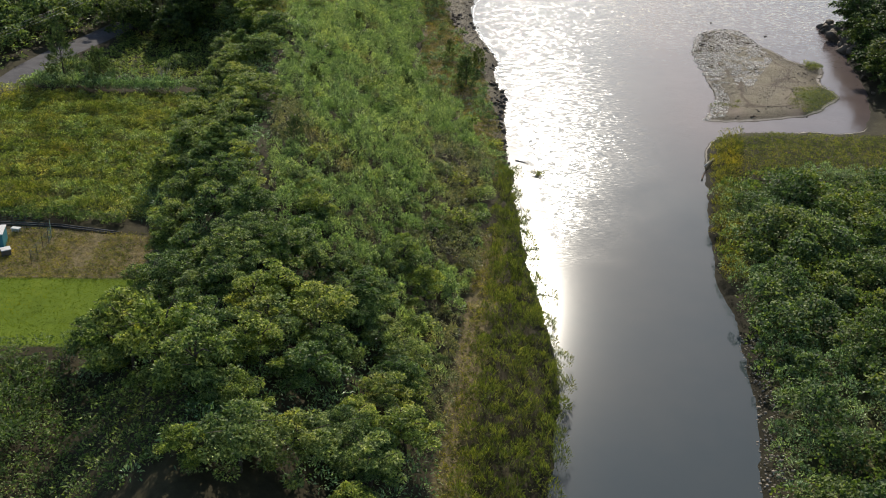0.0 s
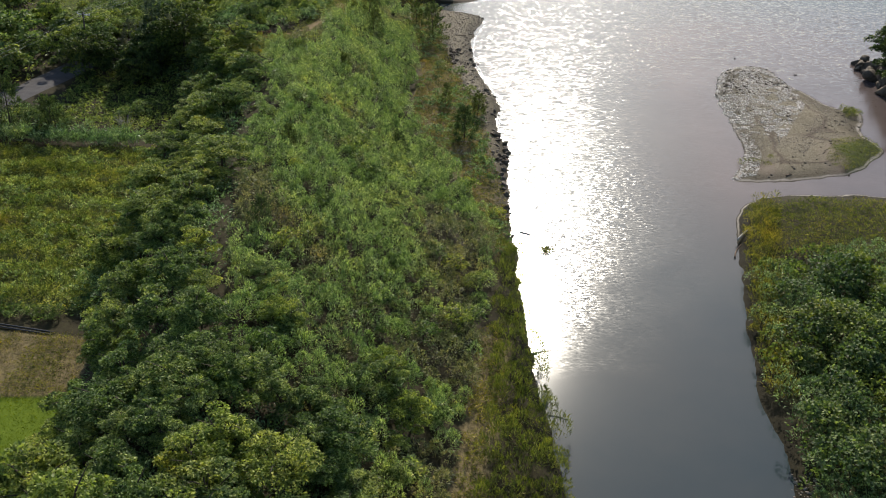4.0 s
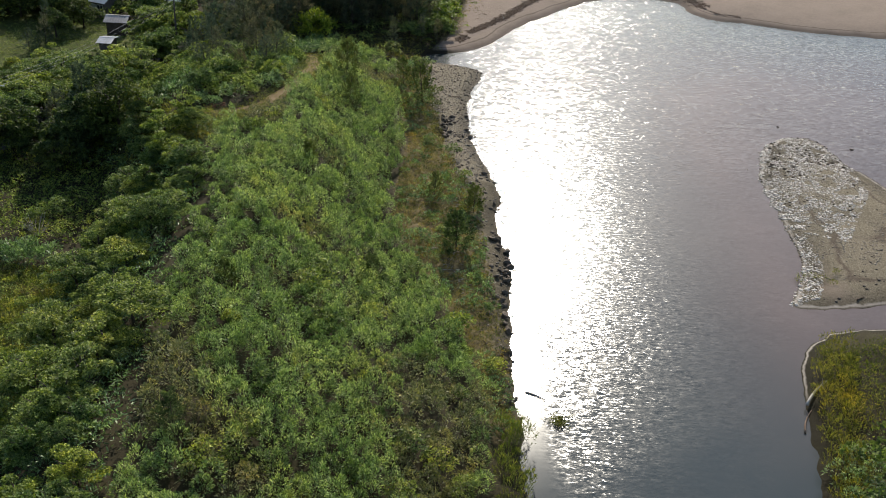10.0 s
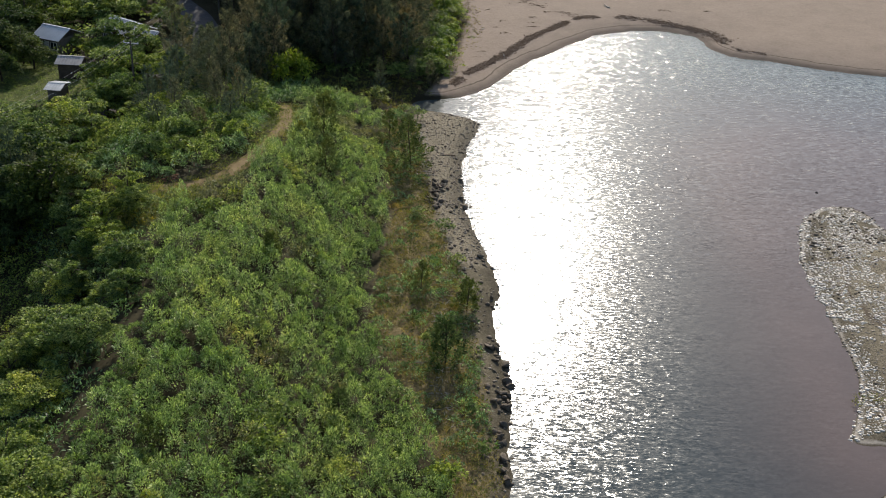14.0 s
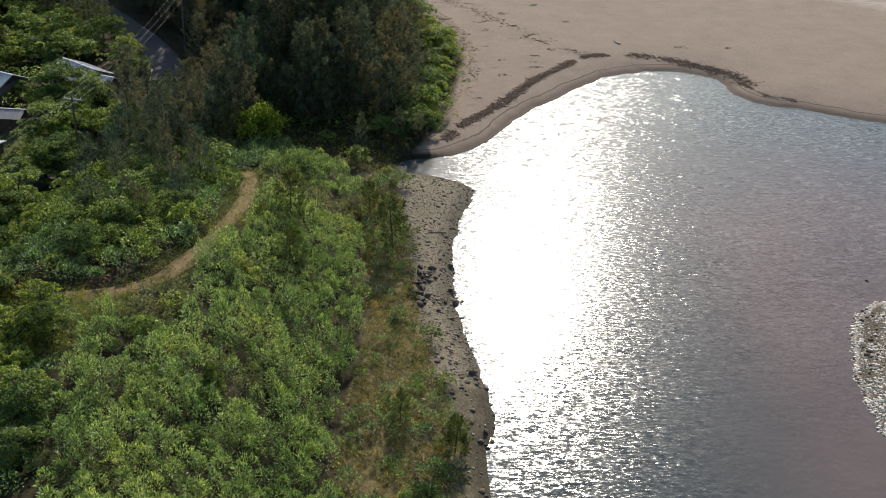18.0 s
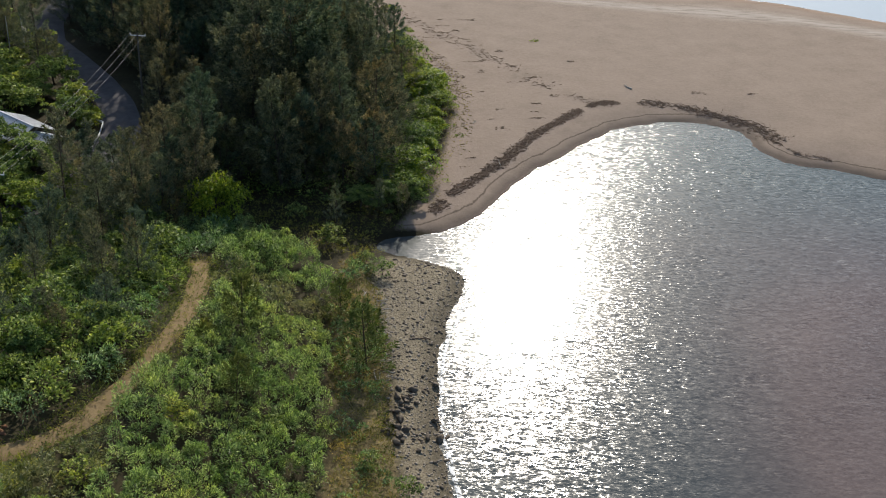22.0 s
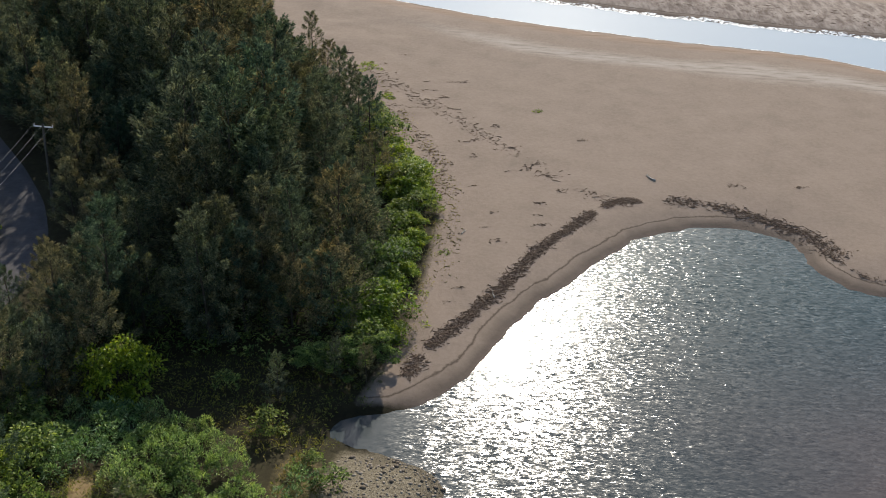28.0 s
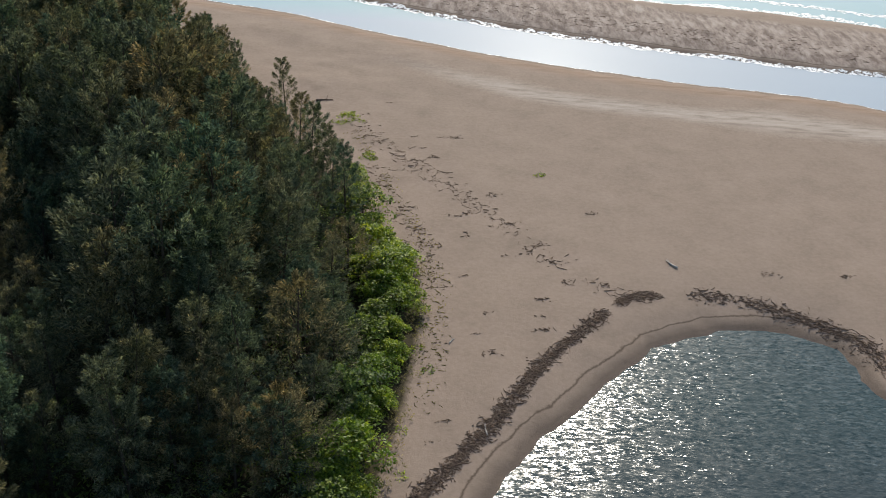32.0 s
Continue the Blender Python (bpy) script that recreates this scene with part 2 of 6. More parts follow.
    ln.new(n2, zn.inputs[0])
    zn.inputs[1].default_value = 0.09
    ln.new(z.outputs[2], zn.inputs[2])
    def at_height(lo, mid, hi):
        r = nt.new("ShaderNodeValToRGB")
        el = r.color_ramp.elements
        el[0].position, el[0].color, el[1].position, el[1].color = lo, (0, 0, 0, 1), mid, (1, 1, 1, 1)
        e = el.new(hi)
        e.color = (0, 0, 0, 1)
        ln.new(zn.outputs[0], r.inputs[0])
        return r.outputs[0]
    def times(a, b):
        t = nt.new("ShaderNodeMath")
        t.operation = "MULTIPLY"
        ln.new(a, t.inputs[0])
        ln.new(b, t.inputs[1])
        return t.outputs[0]
    c = mix_col(nt, ln, times(at_height(0.06, 0.1, 0.15), sb.outputs[2]), c, (0.44, 0.39, 0.33))
    c = mix_col(nt, ln, times(at_height(0.44, 0.47, 0.5), sa.outputs[0]), c, (0.085, 0.062, 0.045))
    ln.new(c, p.inputs["Base Color"])
    p.inputs["Roughness"].default_value = 0.9
    p.inputs["Specular IOR Level"].default_value = 0.12
    bump(nt, ln, f23, 0.6, 0.09, p)
    return m


def water_mat():
    m, nt, ln, p = mat("river_water")
    geo = nt.new("ShaderNodeNewGeometry")
    pos = geo.outputs["Position"]
    mp = nt.new("ShaderNodeMapping")
    ln.new(pos, mp.inputs[0])
    mp.inputs["Scale"].default_value, mp.inputs["Rotation"].default_value = (0.62, 1.7, 1.0), (0, 0, 0.12)
    w1 = noise_node(nt, ln, 2.3, 2, 0.6, mp.outputs[0]).outputs["Color"]
    w2 = noise_node(nt, ln, 6.5, 2, 0.6, mp.outputs[0]).outputs["Color"]
    sx = nt.new("ShaderNodeSeparateXYZ")
    ln.new(pos, sx.inputs[0])
    calm = nt.new("ShaderNodeMapRange")
    calm.interpolation_type = "SMOOTHSTEP"
    wob = nt.new("ShaderNodeMath")
    wob.operation = "MULTIPLY_ADD"
    patch = noise_node(nt, ln, 0.12, 3, 0.6, pos).outputs[0]
    ln.new(patch, wob.inputs[0])
    wob.inputs[1].default_value = 34.0
    ln.new(sx.outputs[1], wob.inputs[2])
    ln.new(wob.outputs[0], calm.inputs[0])
    calm.inputs[1].default_value, calm.inputs[2].default_value, calm.inputs[3].default_value, calm.inputs[4].default_value = 106.0, 134.0, 0.03, 1.0
    still = nt.new("ShaderNodeMapRange")
    ln.new(sx.outputs[1], still.inputs[0])
    still.inputs[1].default_value, still.inputs[2].default_value, still.inputs[3].default_value, still.inputs[4].default_value = 262.0, 285.0, 1.0, 0.12
    both = nt.new("ShaderNodeMath")
    both.operation = "MULTIPLY"
    ln.new(calm.outputs[0], both.inputs[0])
    ln.new(still.outputs[0], both.inputs[1])
    lee = nt.new("ShaderNodeAttribute")
    lee.attribute_name = "chop"
    chop = nt.new("ShaderNodeMath")
    chop.operation = "MULTIPLY"
    ln.new(both.outputs[0], chop.inputs[0])
    ln.new(lee.outputs["Fac"], chop.inputs[1])
    gust = noise_node(nt, ln, 0.45, 4, 0.7, pos).outputs[0]
    gr = nt.new("ShaderNodeMapRange")
    ln.new(gust, gr.inputs[0])
    gr.inputs[1].default_value, gr.inputs[2].default_value, gr.inputs[3].default_value, gr.inputs[4].default_value = 0.36, 0.72, 0.55, 1.6
    puff = nt.new("ShaderNodeMath")
    puff.operation = "MULTIPLY"
    ln.new(chop.outputs[0], puff.inputs[0])
    ln.new(gr.outputs[0], puff.inputs[1])
    def vec(op, p0, p1):
        v = nt.new("ShaderNodeVectorMath")
        v.operation = op
        for i, q in enumerate((p0, p1)):
            if isinstance(q, tuple):
                v.inputs[i].default_value = q
            elif q is not None:
                ln.new(q, v.inputs[i])
        return v
    # ripple slopes about the level: long and short waves together
    slope = vec("SUBTRACT", vec("ADD", w1, w2).outputs[0], (1.0, 1.0, 1.0)).outputs[0]
    sc_ = vec("SCALE", vec("MULTIPLY", slope, (0.42, 0.52, 0.0)).outputs[0], None)
    ln.new(puff.outputs[0], sc_.inputs["Scale"])
    ln.new(vec("NORMALIZE", vec("ADD", sc_.outputs[0], (0.0, 0.0, 1.0)).outputs[0], None).outputs[0], p.inputs["Normal"])
    rg = nt.new("ShaderNodeMapRange")
    ln.new(calm.outputs[0], rg.inputs[0])
    rg.inputs[3].default_value, rg.inputs[4].default_value = 0.085, 0.14
    ln.new(rg.outputs[0], p.inputs["Roughness"])
    # the bed shows reddish-brown through the shallows
    sh = nt.new("ShaderNodeAttribute")
    sh.attribute_name = "shallow"
    n = noise_node(nt, ln, 0.06, 4, 0.6, pos).outputs[0]
    deep = ramp(nt, ln, n, [(0.3, (0.034, 0.05, 0.056)), (0.7, (0.05, 0.06, 0.06))])
    bed = ramp(nt, ln, n, [(0.3, (0.1, 0.074, 0.067)), (0.7, (0.145, 0.108, 0.097))])
    # beyond the beach the water is paled: cloudy shallows plus a painted low-sky reflection
    milky_sheen = nt.new("ShaderNodeMapRange")
    ln.new(sx.outputs[1], milky_sheen.inputs[0])
    milky_sheen.inputs[1].default_value, milky_sheen.inputs[2].default_value = 272.0, 286.0
    body = mix_col(nt, ln, sh.outputs["Fac"], deep, bed)
    sea = nt.new("ShaderNodeMapRange")
    ln.new(sx.outputs[1], sea.inputs[0])
    sea.inputs[1].default_value, sea.inputs[2].default_value = 326.0, 334.0
    lag = nt.new("ShaderNodeMapRange")
    ln.new(sx.outputs[1], lag.inputs[0])
    lag.inputs[1].default_value, lag.inputs[2].default_value = 202.0, 226.0
    body = mix_col(nt, ln, lag.outputs[0], body, (0.026, 0.052, 0.052))
    outer = mix_col(nt, ln, sea.outputs[0], (0.3, 0.36, 0.4), (0.24, 0.38, 0.38))
    ln.new(mix_col(nt, ln, milky_sheen.outputs[0], body, outer), p.inputs["Base Color"])
    p.inputs["IOR"].default_value = 1.33
    return m


M_GROUND, M_WATER = ground_mat(), water_mat()


# ---------- mesh helpers ----------
def mesh_np(name, verts, quads, material, tris=None, smooth=False):
    """A mesh from arrays of vertices and four-cornered (and three-cornered) faces."""
    me = bpy.data.meshes.new(name)
    verts = np.asarray(verts, np.float32)
    nq = 0 if quads is None else len(quads)
    ntri = 0 if tris is None else len(tris)
    idx = np.concatenate([a.ravel() for a in (quads, tris) if a is not None]).astype(np.int32)
    me.vertices.add(len(verts))
    me.vertices.foreach_set("co", verts.ravel())
    me.loops.add(len(idx))
    me.loops.foreach_set("vertex_index", idx)
    me.polygons.add(nq + ntri)
    starts = np.concatenate([np.arange(nq) * 4, nq * 4 + np.arange(ntri) * 3]).astype(np.int32)
    me.polygons.foreach_set("loop_start", starts)
    me.update(calc_edges=True)
    if smooth:
        me.polygons.foreach_set("use_smooth", np.ones(nq + ntri, bool))
    if material:
        me.materials.append(material)
    return me


def part(name, bm, material, parent, label=""):
    me = bpy.data.meshes.new(name)
    bm.to_mesh(me)
    bm.free()
    me.materials.append(material)
    ob = new(name, me)
    ob.parent = parent
    if label:
        tagged(ob, label)
    return ob


def unit(v):
    return v / np.maximum(np.linalg.norm(v, axis=1, keepdims=True), 1e-6)


def leaves(P, D, length, width, droop=0.15):
    """Leaf blades from points P along D: four corners each, bent at the middle."""
    n = len(P)
    D = unit(D)
    W = unit(np.cross(D, rng.normal(size=(n, 3)) + np.array([0, 0, 1.5])))
    length, width = np.broadcast_to(length, (n,))[:, None], np.broadcast_to(width, (n,))[:, None]
    mid = P + D * length * 0.5
    tip = P + D * length - np.array([0, 0, 1.0]) * length * droop
    V = np.stack([P, mid + W * width * 0.5, tip, mid - W * width * 0.5], 1).reshape(-1, 3)
    return V, np.arange(4 * n).reshape(-1, 4)


def tube(pts, radii, sides=6):
    """A tapered limb along points."""
    V, F = [], []
    for i, (p, r) in enumerate(zip(pts, radii)):
        a = np.linspace(0, 2 * np.pi, sides, endpoint=False)
        V += [(p[0] + r * np.cos(t), p[1] + r * np.sin(t), p[2]) for t in a]
        if i:
            b, c = (i - 1) * sides, i * sides
            F += [(b + k, b + (k + 1) % sides, c + (k + 1) % sides, c + k) for k in range(sides)]
    return V, F


def join_tubes(tubes):
    V, F = [], []
    for v, f in tubes:
        F += [tuple(i + len(V) for i in q) for q in f]
        V += v
    return np.array(V), np.array(F)


# ---------- plan ----------
LEFT_BANK = [(-60, -900), (-20, -300), (4, -40), (8, 10), (8.3, 40), (8.5, 58.5), (10, 66.3), (10.7, 71.4), (10.8, 75.4), (10.2, 82.5), (9.5, 91), (9.2, 100), (9.2, 108), (9.1, 116),
             (8.8, 122), (9.2, 132), (9.8, 137.7), (8.9, 142.6), (8.3, 148), (9.6, 151.8), (9.1, 155), (7.4, 164), (6.2, 171), (5.9, 177.5),
             (6.6, 185), (8.1, 191.5), (8.7, 194.5), (5.6, 196.5), (2.5, 197.7), (-0.4, 198.9), (-0.2, 200.9), (2.4, 202.2), (5.4, 202.8), (8.2, 205.4), (10.9, 209), (12.9, 214), (16.4, 219.8)]
LAGOON_EDGE = [(19.4, 223.6), (24, 229.8), (28.6, 234.8), (35.3, 237.5), (41.6, 236.7), (44.3, 233), (44.1, 229.6), (46, 225.8), (48.6, 224.2), (54, 223), (60.5, 219.5), (75, 217), (110, 214), (170, 205)]
RIGHT_BANK = [(170, 180), (90, 180), (66, 178), (63, 175), (64, 168), (62, 158), (61, 148), (58.6, 138.4), (56, 131), (52.5, 128), (48.8, 128.6), (40, 128),
              (35.5, 126.5), (33, 122.5), (32.3, 119), (31.2, 113.7), (30.4, 108), (29, 101), (27.6, 92), (27, 88.3), (27.7, 84.8), (27, 79.6), (26.1, 72),
              (25.4, 66.8), (24.7, 64), (23.5, 58), (22.5, 45), (22, 10), (20, -40), (0, -300), (-35, -900)]
ISLAND = [(34.2, 131.3), (36, 134.3), (37.8, 137.5), (38.7, 146), (38.7, 153), (38.9, 160), (40.5, 167), (43, 171.6), (47.5, 173.6), (49.7, 171.5), (50.2, 165), (52, 161.5), (54, 156),
          (57, 156.1), (56.8, 152.2), (54.4, 147.1), (55.7, 143.7), (55, 140.3), (49.9, 134.6), (44.9, 132.8), (38.7, 131.1)]


def in_poly(X, Y, poly):
    inside = np.zeros(X.shape, bool)
    for (x0, y0), (x1, y1) in zip(poly, poly[1:] + poly[:1]):
        if y0 != y1:
            inside ^= ((y0 > Y) != (y1 > Y)) & (X < (x1 - x0) * (Y - y0) / (y1 - y0) + x0)
    return inside


def edge_dist(X, Y, poly):
    best = np.full(X.shape, 1e9)
    for (x0, y0), (x1, y1) in zip(poly, poly[1:] + poly[:1]):
        dx, dy = x1 - x0, y1 - y0
        t = np.clip(((X - x0) * dx + (Y - y0) * dy) / (dx * dx + dy * dy), 0, 1)
        best = np.minimum(best, (X - x0 - t * dx) ** 2 + (Y - y0 - t * dy) ** 2)
    return np.sqrt(best)


def rounded(poly, times=2):
    for _ in range(times):
        nxt = []
        for a, b in zip(poly, poly[1:] + poly[:1]):
            nxt += [(a[0] * 0.75 + b[0] * 0.25, a[1] * 0.75 + b[1] * 0.25), (a[0] * 0.25 + b[0] * 0.75, a[1] * 0.25 + b[1] * 0.75)]
        poly = nxt
    return poly


RIVER = rounded(LEFT_BANK + LAGOON_EDGE + RIGHT_BANK, 1)
ISLE = rounded(ISLAND, 1)
CH_X = [-200, -29, -18, -4, 13, 26, 44, 57, 65, 80, 200]
CH_NEAR = [395, 331, 327.7, 320, 312, 307.5, 302.6, 300.5, 298, 289, 240]
CH_FAR = [425, 347, 342, 335, 327, 322, 317, 314, 312, 309.5, 270]
SEA_X, SEA_Y = [-200, 0, 44, 63, 83, 200], [420, 358, 346, 343, 337, 305]


def vnoise(X, Y, s, seed=0.0):
    """Smooth value noise on arrays."""
    x, y = X / s + seed * 17.3 + 500, Y / s + seed * 9.1 + 500
    xi, yi = np.floor(x).astype(np.int64), np.floor(y).astype(np.int64)
    fx, fy = x - xi, y - yi
    fx, fy = fx * fx * (3 - 2 * fx), fy * fy * (3 - 2 * fy)
    h = lambda a, b: ((np.sin(a * 127.1 + b * 311.7 + seed) * 43758.5453) % 1.0)
    return (h(xi, yi) * (1 - fx) + h(xi + 1, yi) * fx) * (1 - fy) + (h(xi, yi + 1) * (1 - fx) + h(xi + 1, yi + 1) * fx) * fy


def shore_distance(X, Y):
    """Metres from the waterline: plus on land, minus in the water."""
    X, Y = np.asarray(X, float), np.asarray(Y, float)
    d = edge_dist(X, Y, RIVER) * np.where(in_poly(X, Y, RIVER), -1, 1)
    di = edge_dist(X, Y, ISLE) * np.where(in_poly(X, Y, ISLE), 1, -1)
    d = np.maximum(d, di)
    near, far, sea = np.interp(X, CH_X, CH_NEAR), np.interp(X, CH_X, CH_FAR), np.interp(X, SEA_X, SEA_Y)
    out = np.where(Y < (near + far) / 2, near - Y, np.minimum(Y - far, sea - Y))
    d = np.minimum(d, out)
    return d + (vnoise(X, Y, 1.6, 3) - 0.5) * 0.5 + (vnoise(X, Y, 0.7, 5) - 0.5) * 0.3


# the spoil bank between the river and the fields: foot and shoulder on either side, and its height, by distance downstream
EAST_FOOT = ([-50, 40, 75, 96, 110, 118, 125, 136, 145, 160, 175, 190, 205], [2, 2.5, 4, 6, 7, 6, 3, -0.5, -2, -2.5, -3.5, -5, -6])
EAST_SHOULDER = ([-50, 40, 82, 107, 125, 160, 175, 190, 205], [-13, -13, -13, -11.5, -12, -13, -12.5, -13, -13])
WEST_SHOULDER = ([-50, 70, 85, 100, 140, 150, 158, 174, 186, 200], [-15, -15, -16, -18, -18.5, -22, -27, -27, -24, -22])
WEST_FOOT = ([-50, 70, 85, 100, 140, 150, 158, 174, 186, 200], [-25, -25, -25.5, -28, -29, -32, -37, -37, -34, -31])
CREST = ([-300, -50, 40, 100, 120, 155, 168, 174, 187, 196, 203], [0, 6.2, 6.4, 6.9, 6.6, 6.0, 5.9, 5.1, 2.7, 0.7, 0])


def spoil_bank(X, Y):
    ef, es, wf, ws = (np.interp(Y, *k) for k in (EAST_FOOT, EAST_SHOULDER, WEST_FOOT, WEST_SHOULDER))
    e, w = np.clip((ef - X) / (ef - es), 0, 1), np.clip((X - wf) / (ws - wf), 0, 1)
    soft = lambda u: 0.6 * u + 0.4 * u * u * (3 - 2 * u)
    return np.interp(Y, *CREST) * soft(e) * soft(w)


def height(X, Y, d=None):
    X, Y = np.asarray(X, float), np.asarray(Y, float)
    d = shore_distance(X, Y) if d is None else d
    land = 1.05 * (1 - np.exp(-np.maximum(d, 0) / 3.5)) + 0.02
    land = np.where(in_poly(X, Y, ISLE), 0.62 * (1 - np.exp(-np.maximum(d, 0) / 4.5)) + 0.02, land)
    levee = spoil_bank(X, Y)
    hill = 0.16 * np.clip(-60 - X, 0, 90)
    lumps = (vnoise(X, Y, 7, 1) - 0.5) * 0.3 + (vnoise(X, Y, 2.3, 2) - 0.5) * 0.12
    beach = np.clip((Y - 200) / 10, 0, 1) * np.clip((X - 2) / 6, 0, 1)
    z = land + (levee + hill + lumps * (1 - 0.75 * beach)) * np.clip(d / 4, 0, 1)
    return np.where(d > 0, z, np.maximum(d * 0.25, -2.0))


def scatter(poly, step, keep=1.0, jitter=0.9, shore=0.4):
    """Points on a jittered grid inside a plan polygon, on dry land."""
    xs, ys = [p[0] for p in poly], [p[1] for p in poly]
    gx, gy = np.meshgrid(np.arange(min(xs), max(xs), step), np.arange(min(ys), max(ys), step))
    gx = gx.ravel() + (rng.random(gx.size) - 0.5) * step * jitter
    gy = gy.ravel() + (rng.random(gy.size) - 0.5) * step * jitter
    ok = in_poly(gx, gy, poly) & (rng.random(gx.size) < keep)
    gx, gy = gx[ok], gy[ok]
    d = shore_distance(gx, gy)
    gx, gy = gx[d > shore], gy[d > shore]
    return np.stack([gx, gy, height(gx, gy)], 1)


# plan polygons of the plant cover
TREE_BELT = [(-33, 52), (0.5, 51.4), (0.5, 64), (-2, 72), (-9, 78), (-14.2, 84), (-15.4, 92), (-17, 105), (-19, 120), (-19, 135), (-21, 147), (-21.5, 151), (-24, 153), (-31, 158), (-38, 163), (-38, 158), (-31, 152), (-29.3, 145), (-28.5, 131), (-27.1, 99.6), (-24.2, 88), (-23.2, 77), (-26.6, 72), (-32, 66)]
THICKET = [(1.5, 60), (2.5, 75), (5, 92), (6, 100), (7, 116), (4.7, 124), (1.1, 134.4), (-2.4, 143.6), (-2.5, 153), (-1.4, 165.9), (-2.5, 175), (-3.5, 183.4), (-3.7, 190.3), (-5.2, 194.4), (-9, 197.4), (-13, 199), (-13.8, 192), (-12.6, 186),
           (-11.8, 179), (-11.7, 173), (-12.8, 167), (-14.8, 160.4), (-17.2, 157), (-20.4, 153), (-20, 146), (-17.8, 134), (-18, 120), (-16, 105), (-14.6, 92), (-13, 84), (-8, 76), (-1, 66)]
WEST_OF_PATH = [(-23, 158.6), (-18.8, 160.3), (-15.9, 167.4), (-15, 176.8), (-16.2, 188), (-17.6, 193), (-20, 196), (-28, 196), (-33, 184), (-33, 170), (-30, 160)]
REED_BELT = [(2, 45), (2.6, 63), (4.4, 75), (6.4, 96), (7.5, 112), (11, 112), (12, 75), (11, 66), (9.5, 45)]
DRY_STRIP = [(7.4, 110), (5, 124), (1.4, 134.4), (-1.8, 143.9), (-1.6, 152.9), (-1.0, 165.8), (-2.1, 175), (-3.1, 183.3), (-3.3, 190.3), (-3, 195), (-1, 196), (1, 188.5), (2, 176.3), (3, 168.3), (4.8, 158), (6.6, 150), (7.2, 138), (8.4, 124), (9, 112)]
FOREST = [(-22.5, 210), (-14, 207), (-1.5, 211), (2, 224), (1.8, 239), (-3.5, 253), (-9.5, 267), (-16, 284), (-28, 305), (-45, 312), (-64, 300), (-58, 277), (-49, 260), (-39, 251), (-29, 237), (-25, 225)]
FIELD = [(-64, 133), (-34.5, 132), (-29, 132), (-27.4, 97.4), (-64, 99)]
BROWN_PLOT = [(-64, 94.5), (-36, 94.5), (-25.6, 93.4), (-25.6, 85.6), (-38, 85), (-64, 85)]
LAWN = [(-64, 85), (-38, 85), (-26, 85.6), (-25.6, 80), (-28.6, 74), (-64, 75)]
RIGHT_COVER = [(22, 40), (23.8, 58), (25, 64), (26, 67), (27, 79), (28, 85), (27.4, 89), (29.4, 101), (30.4, 106), (32, 110.5), (36, 112), (50, 113), (66, 114), (52, 85), (38, 40)]


# ---------- ground and water ----------
def graded(lo, hi, step, far):
    out = [step * 1.6 ** k for k in range(1, 40)]
    lows, s = [], lo
    for o in out:
        s -= o
        lows.append(s)
        if s < -far:
            break
    highs, s = [], hi
    for o in out:
        s += o
        highs.append(s)
        if s > far:
            break
    return np.array(lows[::-1] + list(np.arange(lo, hi + 0.01, step)) + highs)


def grid_mesh(name, xs, ys, Z, material):
    X, Y = np.meshgrid(xs, ys)
    nx, ny = len(xs), len(ys)
    V = np.stack([X.ravel(), Y.ravel(), Z.ravel()], 1)
    i = (np.arange(ny - 1)[:, None] * nx + np.arange(nx - 1)[None, :]).ravel()
    return mesh_np(name, V, np.stack([i, i + 1, i + nx + 1, i + nx], 1), material, smooth=True)


def set_colours(me, name, cols):
    a = me.attributes.new(name, "FLOAT_COLOR", "POINT")
    a.data.foreach_set("color", np.asarray(cols, np.float32).ravel())


def zone(X, Y, poly, blur=1.5):
    s = edge_dist(X, Y, poly) * np.where(in_poly(X, Y, poly), 1, -1)
    return np.clip(0.5 + s / blur, 0, 1)


gxs, gys = graded(-78, 88, 0.66, 2500), graded(44, 350, 0.66, 2800)
GX, GY = np.meshgrid(gxs, gys)
GD = shore_distance(GX, GY)
GZ = height(GX, GY, GD)
GX_, GY_ = GX.ravel(), GY.ravel()
ground_me = grid_mesh("ground", gxs, gys, GZ, M_GROUND)
beach_poly = [(1.5, 203), (4.5, 211), (6.2, 222), (7.2, 236), (6, 246), (0, 255), (-7, 268), (-14, 284), (-28, 306), (-60, 330), (-300, 460), (300, 460), (400, 190), (100, 200), (60, 205)]
isl_w = zone(GX_, GY_, ISLE, 1.0)
grassy_isle = zone(GX_, GY_, [(47, 131), (50, 138), (49, 142), (56, 146), (60, 146), (60, 131)], 2)
spit_w = 0.5 * zone(GX_, GY_, [(7.6, 110), (6.8, 124), (6.3, 134), (5.6, 146), (5.2, 158), (12, 158), (12, 110)], 2) + zone(GX_, GY_, [(5, 157), (3, 170), (2.5, 180), (-0.5, 192), (1, 197), (10, 199), (12, 190), (12, 157)], 2)
sand = np.clip(zone(GX_, GY_, beach_poly) + 0.9 * isl_w * (1 - grassy_isle), 0, 1)
